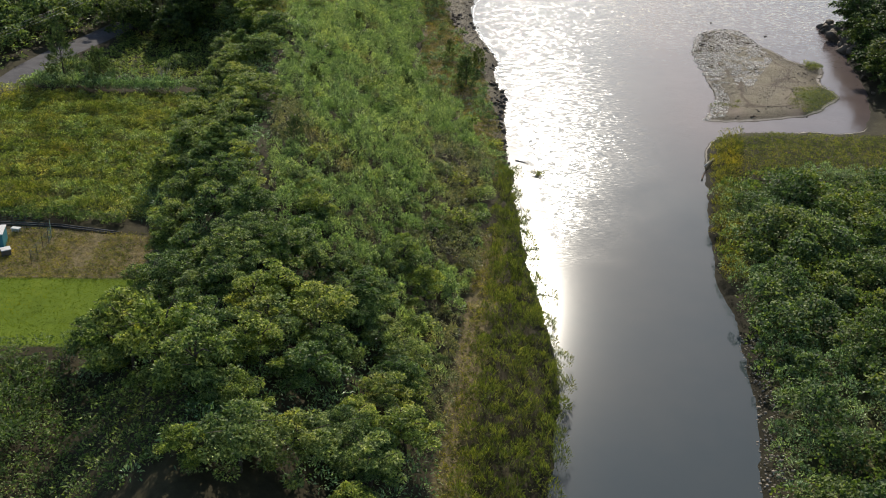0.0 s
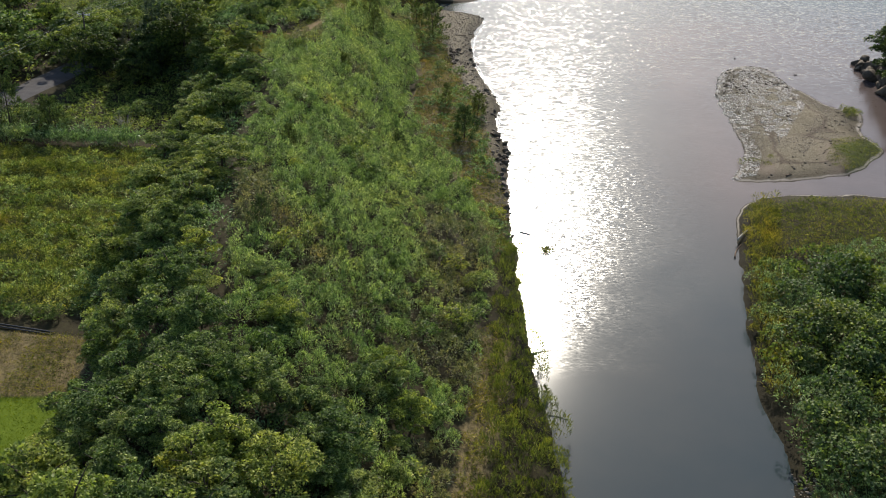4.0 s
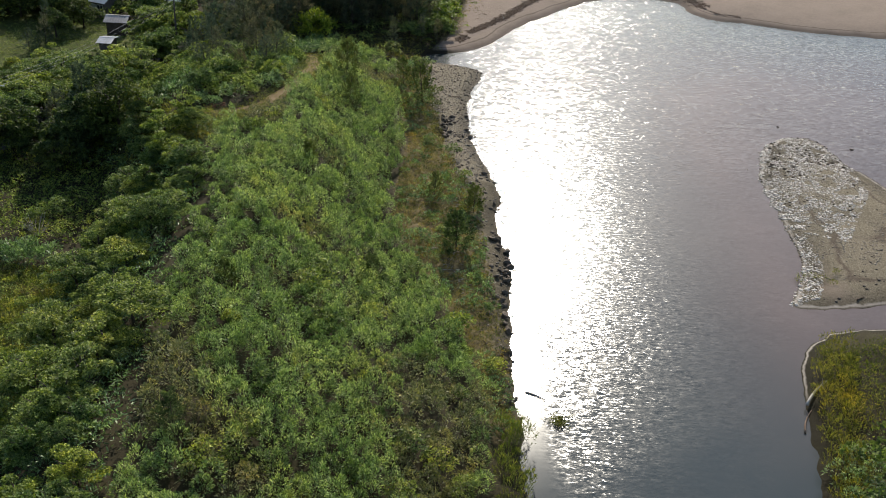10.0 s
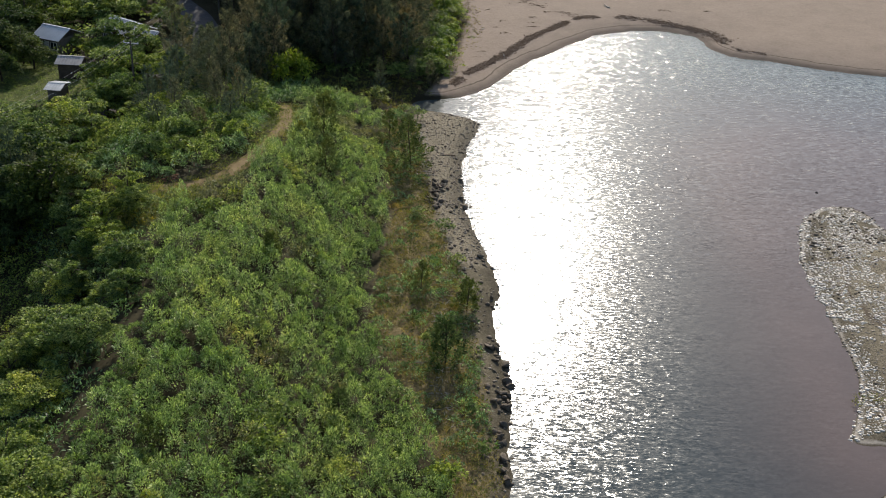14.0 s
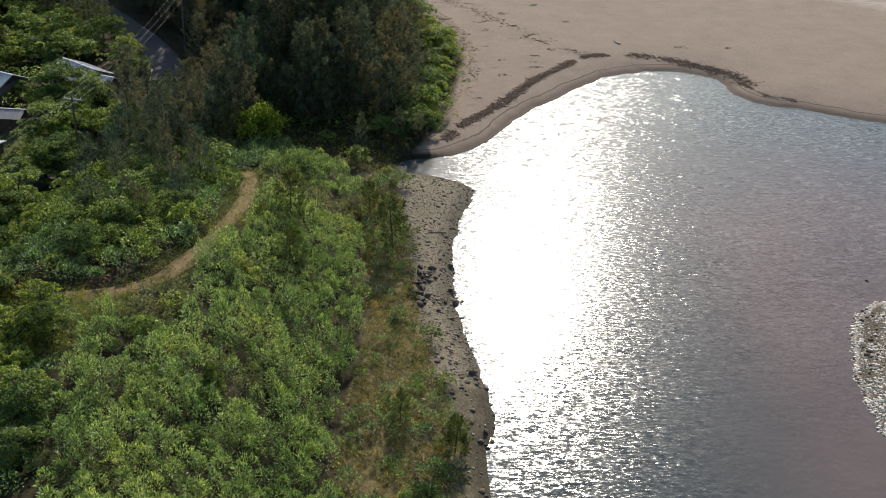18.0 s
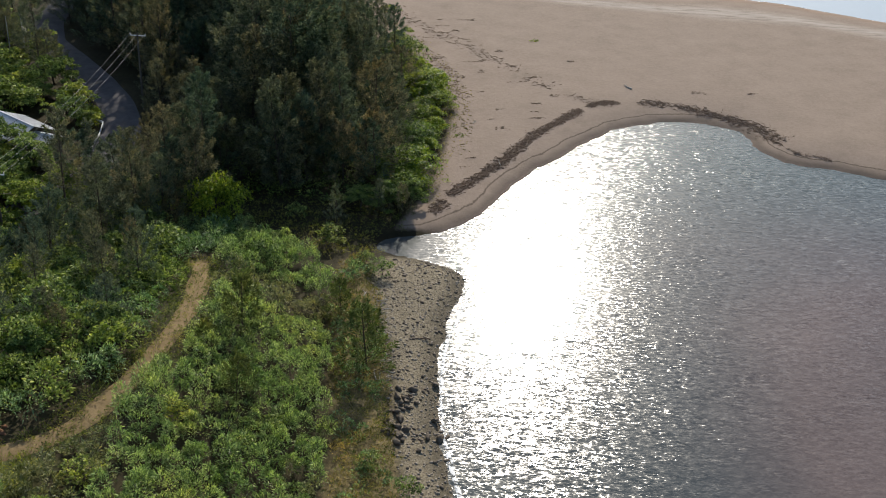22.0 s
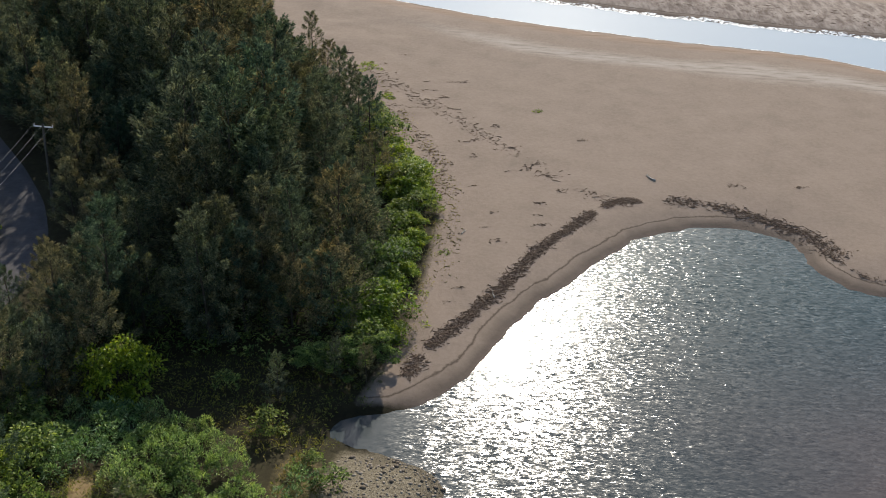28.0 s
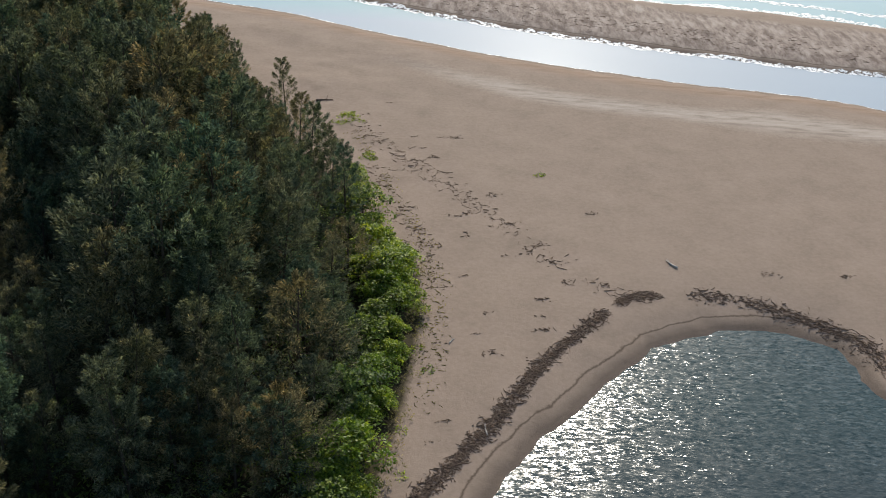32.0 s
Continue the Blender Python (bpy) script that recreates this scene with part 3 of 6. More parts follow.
rough = np.clip(0.75 * zone(GX_, GY_, [(37, -40), (37, 40), (51, 85), (64, 114), (64, 128), (140, 130), (140, -40)], 4) + zone(GX_, GY_, FIELD, 3) + grassy_isle * isl_w + zone(GX_, GY_, RIGHT_COVER, 4) * 0.4 + 0.75 * np.clip(np.maximum.reduce([-62 - GX_, 50 - GY_, GX_ - 56 - 0.1 * (GY_ - 60)]) / 6, 0, 1) * (GY_ < 205) + 0.6 * zone(GX_, GY_, [(-110, 200), (-60, 200), (-62, 300), (-300, 420), (-300, 200)], 8) + 0.8 * zone(GX_, GY_, [(-31, 148), (-22, 146), (-16.5, 157), (-23, 158)], 3) + 0.8 * zone(GX_, GY_, [(-62, 180), (-46, 182), (-41, 186), (-41, 204), (-50, 212), (-62, 212)], 2), 0, 1)
lawn = np.clip(zone(GX_, GY_, LAWN, 0.8) + 0.2 * zone(GX_, GY_, [(-62, 182), (-46, 184), (-41.5, 188), (-41.5, 206), (-50, 211), (-62, 212)], 2), 0, 1)
dry = np.clip(zone(GX_, GY_, DRY_STRIP, 2.5) + zone(GX_, GY_, [(0, 40), (1, 63), (2.6, 75), (5.2, 96), (8, 96), (5, 75), (3.4, 63), (3, 40)], 1.2) + zone(GX_, GY_, BROWN_PLOT, 1.0), 0, 1)
top_isle = zone(GX_, GY_, [(38, 150), (38, 170), (48, 176), (54, 165), (52, 152)], 5) * isl_w
berm_y = np.interp(GX_, CH_X, CH_FAR)
gravel = np.clip(spit_w + 0.95 * isl_w * (1 - grassy_isle) * np.clip(0.35 + 1.3 * vnoise(GX_, GY_, 4.5, 51), 0, 1) + 0.4 * top_isle + 0.55 * np.clip((GY_ - berm_y) / 3, 0, 1) * np.clip((berm_y + 16 - GY_) / 4, 0, 1), 0, 1)
one = np.ones_like(sand)
set_colours(ground_me, "cover", np.stack([sand, rough, lawn, one], 1))
rim = np.clip(isl_w + zone(GX_, GY_, [(31.5, 117), (33, 124), (36, 129), (58, 130), (58, 124), (36, 122)], 1.5), 0, 1)
set_colours(ground_me, "cover_two", np.stack([dry, gravel, rim, one], 1))
near_y = np.interp(GX_, CH_X, CH_NEAR) - GY_
sea_gap = np.interp(GX_, SEA_X, SEA_Y) - GY_
wander = 5 * (vnoise(GX_, GY_, 14, 71) - 0.5)
damp_w = np.clip(1 - np.abs(near_y - 15 + wander) / 6.5, 0, 1) * np.clip((GX_ + 12) / 30, 0, 1) * 0.85
brown_w = np.clip(1 - np.abs(near_y - 4.5 + 0.5 * wander) / 5, 0, 1) * 0.75
berm_w = np.clip((GY_ - berm_y - 0.5) / 2.5, 0, 1) * np.clip((sea_gap - 5 + wander) / 5, 0, 1)
set_colours(ground_me, "cover_three", np.stack([damp_w, brown_w, berm_w, one], 1))
tagged(new("ground", ground_me), "sandy and grassy river mouth land", "ground", kind="structure")

wxs, wys = graded(-60, 120, 1.2, 2900), graded(20, 380, 1.2, 2900)
WX, WY = np.meshgrid(wxs, wys)
water_me = grid_mesh("water", wxs, wys, 0 * WX, M_WATER)
wd = edge_dist(WX.ravel(), WY.ravel(), ISLE)
shallow = np.clip(1 - wd / 26, 0, 1) * np.clip((WX.ravel() - 20) / 14, 0, 1) + 0.8 * np.clip(1 - np.abs(WY.ravel() - 190) / 34, 0, 1) * np.clip((WX.ravel() - 24) / 22, 0, 1)
att = water_me.attributes.new("shallow", "FLOAT", "POINT")
att.data.foreach_set("value", np.clip(shallow, 0, 0.9).astype(np.float32))
lee_cove = np.clip(np.hypot(WX.ravel() - 1.0, WY.ravel() - 200.5) / 5 - 0.3, 0, 1)
lee_bank = np.clip((edge_dist(WX.ravel(), WY.ravel(), RIVER) - 1.5) / 2.0, 0, 1)
lee_bank = 1 - (1 - lee_bank) * np.clip((129 - WY.ravel()) / 9, 0, 1)
lee_bank *= 1 - 0.7 * np.clip((WX.ravel() - 15) / 6, 0, 1) * np.clip((124 - WY.ravel()) / 18, 0, 1)
chop = lee_bank * lee_cove * (0.72 + 0.26 * np.clip((WY.ravel() - 205) / 15, 0, 1) * np.clip((WX.ravel() - 12) / 12, 0, 1)) * (1 - 0.7 * np.clip((WX.ravel() - 20) / 9, 0, 1) * np.clip((172 - WY.ravel()) / 22, 0, 1))
att = water_me.attributes.new("chop", "FLOAT", "POINT")
att.data.foreach_set("value", chop.astype(np.float32))
tagged(new("water", water_me), "calm grey river and lagoon water glittering in the sun", "water", kind="structure")


def ribbon(name, line, width, material, lift, label, category, wob=0.3):
    """A strip that follows the ground along a line."""
    pts = np.array(line, float)
    s = np.concatenate([[0], np.cumsum(np.linalg.norm(np.diff(pts, axis=0), axis=1))])
    u = np.arange(0, s[-1], 0.7)
    c = np.stack([np.interp(u, s, pts[:, 0]), np.interp(u, s, pts[:, 1])], 1)
    for _ in range(6):
        c[1:-1] = (c[:-2] + 2 * c[1:-1] + c[2:]) / 4
    t = unit(np.gradient(c, axis=0))
    nrm = np.stack([-t[:, 1], t[:, 0]], 1)
    cols = 7
    w = width * (1 + wob * (vnoise(u, 0 * u, 3.0, 4) - 0.5))
    V = []
    for k in range(cols):
        o = (k / (cols - 1) - 0.5)
        p = c + nrm * (w * o)[:, None]
        V.append(np.column_stack([p, height(p[:, 0], p[:, 1]) + lift * (1 - (abs(o) * 2) ** 6) - 0.03 * (abs(o) > 0.49)]))
    V = np.stack(V, 1)
    n = len(u)
    i = (np.arange(n - 1)[:, None] * cols + np.arange(cols - 1)).ravel()
    me = mesh_np(name, V.reshape(-1, 3), np.stack([i, i + cols, i + cols + 1, i + 1], 1), material, smooth=True)
    return tagged(new(name, me), label, category, kind="structure")


ROAD = [(-62, 110), (-58, 125), (-55.2, 134), (-54, 141), (-52.3, 148), (-50, 154), (-47.5, 160), (-44, 172), (-39, 188), (-34.6, 205), (-31, 216), (-31.6, 225), (-34.6, 232.6), (-39.4, 240.6), (-46, 250), (-50.6, 256), (-53.6, 265), (-56, 290), (-70, 330)]
ribbon("road", ROAD, 4.7, M_ROAD, 0.12, "narrow grey asphalt lane in dappled shade", "road", 0.05)
TRACK = [(-24.5, 156.6), (-21.4, 157.1), (-18.9, 158.2), (-16.4, 160.8), (-14.3, 167.2), (-13.4, 173.6), (-13.5, 180), (-14.5, 187), (-15.4, 190)]
ribbon("dirt_path", TRACK, 1.8, M_PATH, 0.07, "worn brown dirt track through green scrub", "path", 0.4)


# ---------- plants ----------
def blob_crown(n_clump, R, H, flat, per, L, W, grow=1.0):
    """Leaves on the tops of flattened clumps that together make an uneven, layered crown of radius R."""
    k = np.arange(n_clump)
    a = k * 2.39996 + rng.random(n_clump) * 0.9
    r = R * np.sqrt((k + 0.5) / n_clump) * (0.75 + 0.45 * rng.random(n_clump)) * 0.88
    z = H * (1 - 0.6 * (r / R) ** 2) * (0.68 + 0.34 * rng.random(n_clump))
    C = np.stack([r * np.cos(a), r * np.sin(a), z], 1)
    low = rng.random(n_clump) < 0.25
    C[low, 2] *= 0.6
    rad = R * (0.15 + 0.17 * rng.random(n_clump)) * grow
    ci = np.repeat(k, per)
    n = len(ci)
    d = unit(rng.normal(size=(n, 3)))
    d[:, 2] = np.where(d[:, 2] < -0.15, -d[:, 2] * 0.7, d[:, 2])
    s = 0.7 + 0.38 * rng.random(n)
    P = C[ci] + d * (rad[ci] * s)[:, None] * np.array([1, 1, flat])
    D = d * np.array([1, 1, 0.3]) + rng.normal(size=(n, 3)) * np.array([0.6, 0.6, 0.4])
    return leaves(P, D, L * (0.6 + 0.8 * rng.random(n)), W * (0.7 + 0.6 * rng.random(n)))


def plume_crown(H, R, n_clump, per, L, W, low=0.1):
    """A feathery needle tree: a loose cone of fuzzy brushes on upswept branches."""
    f = (np.arange(n_clump) + 0.5) / n_clump
    z0 = H * (low + (0.94 - low) * f)
    a = np.arange(n_clump) * 2.39996 + rng.random(n_clump) * 0.9
    reach = R * (1.04 - f) ** 0.66 * (0.22 + 0.95 * np.sqrt(rng.random(n_clump)))
    C = np.stack([reach * np.cos(a), reach * np.sin(a), z0 + 0.3 * reach], 1)
    rad = (0.3 + 0.13 * R * (1.05 - f)) * (0.7 + 0.55 * rng.random(n_clump))
    axis = unit(np.stack([np.cos(a), np.sin(a), 0.55 + 0.5 * rng.random(n_clump) + 0.8 * f], 1))
    ci = np.repeat(np.arange(n_clump), per)
    n = len(ci)
    d = unit(rng.normal(size=(n, 3)))
    along = rng.random(n)
    P = C[ci] + axis[ci] * (rad[ci] * (2.6 * along - 1.1))[:, None] + d * (rad[ci] * (0.3 + 0.6 * rng.random(n)) * (1.15 - 0.75 * along))[:, None]
    D = axis[ci] + d * 0.55 + rng.normal(size=(n, 3)) * 0.25
    V, F = leaves(P, D, L * (0.6 + 0.8 * rng.random(n)), W * (0.7 + 0.6 * rng.random(n)), 0.25)
    limbs = []
    for k in range(1, n_clump, 4):
        e = C[k]
        limbs.append(tube([(0, 0, z0[k] - 0.4), tuple(e * 0.5 + np.array([0, 0, z0[k] - 0.3]) * 0.5), tuple(e)], [0.05, 0.035, 0.012], 3))
    return V, F, limbs


def plant(name, crown_name, V, F, leaf_material, tubes, stem_name, label, category, group):
    root = tagged(new(name), label, category, group)
    tv, tf = join_tubes(tubes)
    t = new(stem_name, mesh_np(stem_name, tv, tf, M_BARK, smooth=True))
    t.parent = root
    c = new(crown_name, mesh_np(crown_name, V, F, leaf_material))
    c.parent = root
    return root


def limb_set(R, H, count, base):
    out = [tube([(0, 0, -0.4), (0.05, 0.03, H * 0.35), (0.1, -0.05, H * 0.8)], [base, base * 0.75, base * 0.35])]
    for k in range(count):
        a, f = k * 2.4, 0.3 + 0.4 * k / count
        out.append(tube([(0, 0, H * f), (0.35 * R * np.cos(a), 0.35 * R * np.sin(a), H * (f + 0.2)), (0.75 * R * np.cos(a), 0.75 * R * np.sin(a), H * min(f + 0.36, 0.85))], [base * 0.5, base * 0.35, base * 0.12], 5))
    return out


def place(kinds, pts, scale, tall=1.0, sink=0.05, label="", group=""):
    """Copies of the kinds at points, turned and sized at random."""
    for p in pts:
        k = kinds[int(rng.integers(len(kinds)))]
        s = scale[0] + (scale[1] - scale[0]) * rng.random()
        ob = copy_thing(k, pose(p[0], p[1], p[2] - sink, rng.normal() * 2.5, rng.normal() * 2.5, rng.random() * 360))
        ob.scale = (s, s, s * tall * (0.88 + 0.24 * rng.random()))
        tagged(ob, label, group=group)


def place_joined(name, kinds, pts, scale, label, every=3):
    """Far plants that nobody counts, in one mesh: leaves thinned and widened."""
    VS = []
    src = [np.array([v.co[:] for v in [c for c in k.children if c.name.startswith(("crown", "leaves"))][0].data.vertices]).reshape(-1, 4, 3) for k in kinds]
    for p in pts:
        q = src[int(rng.integers(len(src)))][int(rng.integers(every))::every]
        mid = q.mean(1, keepdims=True)
        q = mid + (q - mid) * every ** 0.5
        s, a = scale[0] + (scale[1] - scale[0]) * rng.random(), rng.random() * 6.28
        ca, sa = np.cos(a), np.sin(a)
        VS.append((np.stack([q[..., 0] * ca - q[..., 1] * sa, q[..., 0] * sa + q[..., 1] * ca, q[..., 2]], 2) * s + p).reshape(-1, 3))
    V = np.concatenate(VS)
    mt = [c for c in kinds[0].children if c.name.startswith(("crown", "leaves"))][0].data.materials[0]
    return tagged(new(name, mesh_np(name, V, np.arange(len(V)).reshape(-1, 4), mt)), label, "trees", kind="stuff")


def at(pts):
    a = np.array(pts, float)
    return np.column_stack([a, height(a[:, 0], a[:, 1])])


def away_from_road(pts, gap, line=None):
    r = np.array(line or ROAD, float)
    s = np.concatenate([[0], np.cumsum(np.linalg.norm(np.diff(r, axis=0), axis=1))])
    u = np.arange(0, s[-1], 1.0)
    c = np.stack([np.interp(u, s, r[:, 0]), np.interp(u, s, r[:, 1])], 1)
    d = np.sqrt(((pts[:, None, :2] - c[None]) ** 2).sum(2)).min(1)
    return pts[d > gap]


broad, needle, small_needle, lime, hau, scrub = [], [], [], [], [], []
for R, H, flat, n in ((2.6, 4.6, 0.5, 27), (3.2, 5.2, 0.45, 36), (2.2, 4.2, 0.6, 22), (2.9, 5.0, 0.4, 31), (2.5, 4.8, 0.5, 27)):
    V, F = blob_crown(n, R, H, flat, 210, 0.22, 0.135)
    broad.append(plant("broadleaf_tree", "crown", V, F, M_BROAD, limb_set(R, H, 6, 0.16), "trunk", "green broad-crowned tree with layered leafy clumps on the bank", "tree", "riverbank trees"))
NEEDLE_TALL = (12, 10.5, 13.5, 8.5)
for H, R, n in zip(NEEDLE_TALL, (2.9, 3.3, 2.6, 3.1), (58, 60, 60, 50)):
    V, F, lb = plume_crown(H, R, n, 150, 0.3, 0.07, 0.04)
    needle.append(plant("ironwood_tree", "crown", V, F, M_NEEDLE, [tube([(0, 0, -0.4), (0.1, 0, H * 0.5), (0, 0.05, H * 0.9)], [0.16, 0.08, 0.015])] + lb, "trunk", "dark feathery ironwood tree in a dense seaside grove", "tree", "ironwood grove"))
for H, R, n in ((5.5, 1.7, 34), (4.2, 1.4, 30)):
    V, F, lb = plume_crown(H, R, n, 80, 0.34, 0.09, 0.0)
    small_needle.append(plant("young_ironwood", "crown", V, F, M_YOUNG, [tube([(0, 0, -0.3), (0.03, 0, H * 0.5), (0, 0.02, H * 0.97)], [0.09, 0.06, 0.015])] + lb, "trunk", "young feathery ironwood standing alone in the dry grass", "tree", "young ironwoods"))
for R, H in ((2.4, 2.3), (2.0, 2.0), (1.6, 1.8)):
    V, F = blob_crown(26, R, H, 0.75, 150, 0.19, 0.105, 1.25)
    lime.append(plant("beach_bush", "leaves", V, F, M_LIME, limb_set(R, H, 5, 0.06), "stem", "bright yellow-green leafy bush at the edge of the sand", "bush", "beach edge bushes"))
for R, H in ((2.2, 2.6), (1.8, 2.2), (2.6, 3.0)):
    V, F = blob_crown(24, R, H, 0.75, 56, 0.25, 0.22, 1.25)
    hau.append(plant("round_leaf_bush", "leaves", V, F, M_HAU, limb_set(R, H, 5, 0.07), "stem", "glossy round-leaved green bush on the river bank", "bush", "right bank bushes"))
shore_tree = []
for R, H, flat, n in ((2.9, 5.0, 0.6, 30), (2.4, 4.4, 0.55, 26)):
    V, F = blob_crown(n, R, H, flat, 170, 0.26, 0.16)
    shore_tree.append(plant("shore_tree", "crown", V, F, M_SHADED_LEAF, limb_set(R, H, 6, 0.16), "trunk", "green tree leaning over the rocky far bank, leaves coloured dark as if backlit", "tree", "far bank trees"))
for R, H in ((1.2, 1.7), (0.9, 1.4)):
    V, F = blob_crown(12, R, H, 0.9, 50, 0.2, 0.11, 1.5)
    scrub.append(plant("dark_shrub", "leaves", V, F, M_BROAD, limb_set(R, H, 4, 0.04), "stem", "dark green rounded shrub among the cane", "bush", "shrubs in the thicket"))

# the bank, upstream to downstream
belt_trees = scatter(TREE_BELT, 2.75, 0.92)
PIT = [(-34, 50), (-24, 50), (-14.7, 53.6), (-15.2, 59), (-21.3, 67.3), (-34, 72)]
belt_trees = belt_trees[~in_poly(belt_trees[:, 0], belt_trees[:, 1], PIT)]
place(broad, away_from_road(belt_trees, 3.0, TRACK), (0.48, 0.95), 0.95)
place(broad, at([(-24.4, 71), (-21.5, 67.9), (-17.7, 62.8), (-14.8, 59.4)]), (1.0, 1.25), label="tall spreading tree shading a dark hollow")
place(broad, scatter([(-14, 82), (-9, 76), (0.5, 70), (2, 82), (-5, 90), (-14, 94)], 3.2, 0.6), (0.4, 0.75))
place(scrub, away_from_road(scatter(THICKET, 4.2, 0.55), 2.4, TRACK), (0.6, 1.3))
place(small_needle, at([(4.5, 138.6), (0.5, 177.0)]), (1.0, 1.2))
place(small_needle, at([(6.3, 147.9), (2.3, 150.3), (-2.9, 127.2), (-13.1, 99.7), (-8.1, 167.8), (-2.2, 184.4), (-10.9, 172), (-10.1, 145.7), (-13.3, 118.4)]), (0.5, 0.85))
place(scrub, at([(1.5, 164.9), (4.4, 162.4), (5.5, 156), (3.5, 155), (5.2, 145), (3, 142), (6.5, 133), (7.2, 128), (5.4, 121), (2.4, 118.5), (7.6, 119)]), (0.5, 0.9))
# west of the track
place(broad, scatter([(-38, 164), (-33, 162), (-31, 170), (-31, 182), (-32, 196), (-39, 190)], 3.8, 0.85), (0.7, 1.15))
place(needle, at([(-23.6, 200.2), (-20.8, 204.8), (-18.4, 203.1), (-27.9, 188.6), (-26.1, 204.3), (-22.2, 207), (-30, 199), (-31, 207), (-22.4, 196.2), (-25.4, 198.3), (-21, 200.1), (-24.1, 191)]), (0.75, 0.95))
place(needle, at([(-18.4, 173.8), (-22.8, 173), (-20.6, 180.5), (-20.3, 189), (-25.5, 178.6), (-20.9, 170.2), (-25.4, 171.5), (-23.1, 184.7), (-30.8, 191.6), (-18.5, 182.4)]), (0.36, 0.56), 0.9)
place(scrub, away_from_road(scatter(WEST_OF_PATH, 3.6, 0.6), 2.6, TRACK), (0.9, 1.6), label="dark rounded shrub beside the dirt track", group="track side shrubs")
place(needle, scatter([(-31, 178), (-19, 180), (-18.6, 191), (-20.5, 203), (-33, 204)], 3.1, 0.5), (0.36, 0.58))
place(scrub, scatter([(-31, 178), (-19, 180), (-18.6, 191), (-20.5, 203), (-33, 204)], 2.3, 0.8), (1.1, 1.8), label="dense dark green bush beneath the young ironwoods", group="track side shrubs")
place(small_needle, at([(-9, 175.8)]), (0.95, 1.05))
place(lime, at([(-16, 200.6)]), (1.35, 1.45), 1.5, label="bright green leafy tree at the head of the track")
# houses' gardens, lane sides and the rise beyond the lane
lane = [(-48.5, 163), (-45.5, 163), (-46.6, 167), (-43, 167), (-45.2, 171), (-41.2, 171), (-43.6, 175), (-40, 175.5), (-38.6, 180), (-37.4, 184.5), (-36.2, 189), (-34.6, 194), (-37.6, 197), (-33.6, 198.5), (-36.6, 202), (-36, 207.5), (-31.8, 204)]
place(broad, at(lane), (0.95, 1.3), label="leafy tree arching over the lane", group="lane side trees")
yard = away_from_road(scatter([(-58, 172), (-37, 172), (-36, 200), (-37, 214), (-42, 212), (-42, 200), (-50, 198), (-52, 208), (-58, 210)], 3.4, 0.85), 2.6)
yard = yard[~in_poly(yard[:, 0], yard[:, 1], [(-60, 182), (-46, 184), (-41.5, 188), (-41.5, 208), (-49, 210), (-60, 211)])]
place(broad, yard, (0.7, 1.2), label="rounded green garden tree near the houses", group="garden trees")
place(broad, at([(-46.5, 225), (-49, 228), (-52.5, 224), (-56, 219), (-41, 213), (-38.6, 213.5), (-37, 224.5), (-39, 227), (-43, 231), (-52, 208), (-47.2, 213)]), (0.6, 1.0), label="rounded green garden tree near the houses", group="garden trees")
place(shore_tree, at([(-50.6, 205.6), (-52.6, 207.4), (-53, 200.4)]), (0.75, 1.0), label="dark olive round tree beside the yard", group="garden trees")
place(needle, at([(-53.4, 197), (-55, 203), (-54.6, 193.6)]), (0.34, 0.46))
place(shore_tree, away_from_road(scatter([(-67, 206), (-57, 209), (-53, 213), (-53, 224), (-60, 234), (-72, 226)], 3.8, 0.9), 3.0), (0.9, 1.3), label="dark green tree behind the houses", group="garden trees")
place(broad, at([(-44.2, 209.8), (-42.2, 208.6), (-39.6, 210.2)]), (0.7, 0.9), label="rounded green garden tree near the houses", group="garden trees")
place(lime, at([(-35.6, 225.4), (-36.8, 227)]), (0.8, 1.0), label="yellow-green garden bush at the bend of the lane", group="garden bushes")
west = away_from_road(scatter([(-110, 128), (-57, 128), (-53, 150), (-50, 165), (-55, 180), (-63, 186), (-64, 210), (-62, 240), (-60, 262), (-110, 300)], 4.6, 0.8), 3.4)
place_joined("hillside_trees", broad, west, (0.75, 1.3), "green broad-crowned trees on the rise beyond the lane", 5)
place_joined("lane_trees", broad, away_from_road(scatter([(-62, 224), (-44, 226), (-37, 228), (-42, 241), (-54, 256), (-64, 262)], 3.6, 0.85), 3.2), (0.6, 1.0), "leafy green trees crowding the lane beyond the houses")
place(needle, away_from_road(scatter([(-47, 238), (-40, 234), (-52, 256), (-60, 272), (-66, 268), (-56, 250)], 4.2, 0.8), 2.4), (0.6, 1.0))
place(needle, at([(-27.6, 211), (-26.6, 216), (-30.4, 209)]), (0.5, 0.65))
place(needle, at([(-31.5, 241.5), (-34, 244.5), (-36.5, 248.2), (-30, 238.5), (-39.6, 252.4)]), (1.0, 1.15))
place(needle, at([(-28.8, 233), (-27.8, 228.6)]), (0.65, 0.75))
place(needle, away_from_road(scatter([(-47, 158), (-33, 158), (-34, 166), (-44, 172)], 4.6, 0.6), 3.2), (0.6, 0.85))
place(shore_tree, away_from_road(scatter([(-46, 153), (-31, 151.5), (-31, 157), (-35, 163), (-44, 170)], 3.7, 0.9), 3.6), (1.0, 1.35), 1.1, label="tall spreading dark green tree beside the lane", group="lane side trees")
place(small_needle, at([(-47.6, 136), (-42.9, 135.5)]), (1.0, 1.35))
place(scrub, at([(-51.6, 133.5), (-49.5, 136.6), (-46.4, 139.5), (-45.3, 138.2), (-44.4, 141.2), (-42, 138.6), (-36.2, 141.5), (-34.6, 143), (-48.3, 139.3)]), (0.9, 1.4), label="rounded green shrub beside the lane and the hedge", group="hedge shrubs")
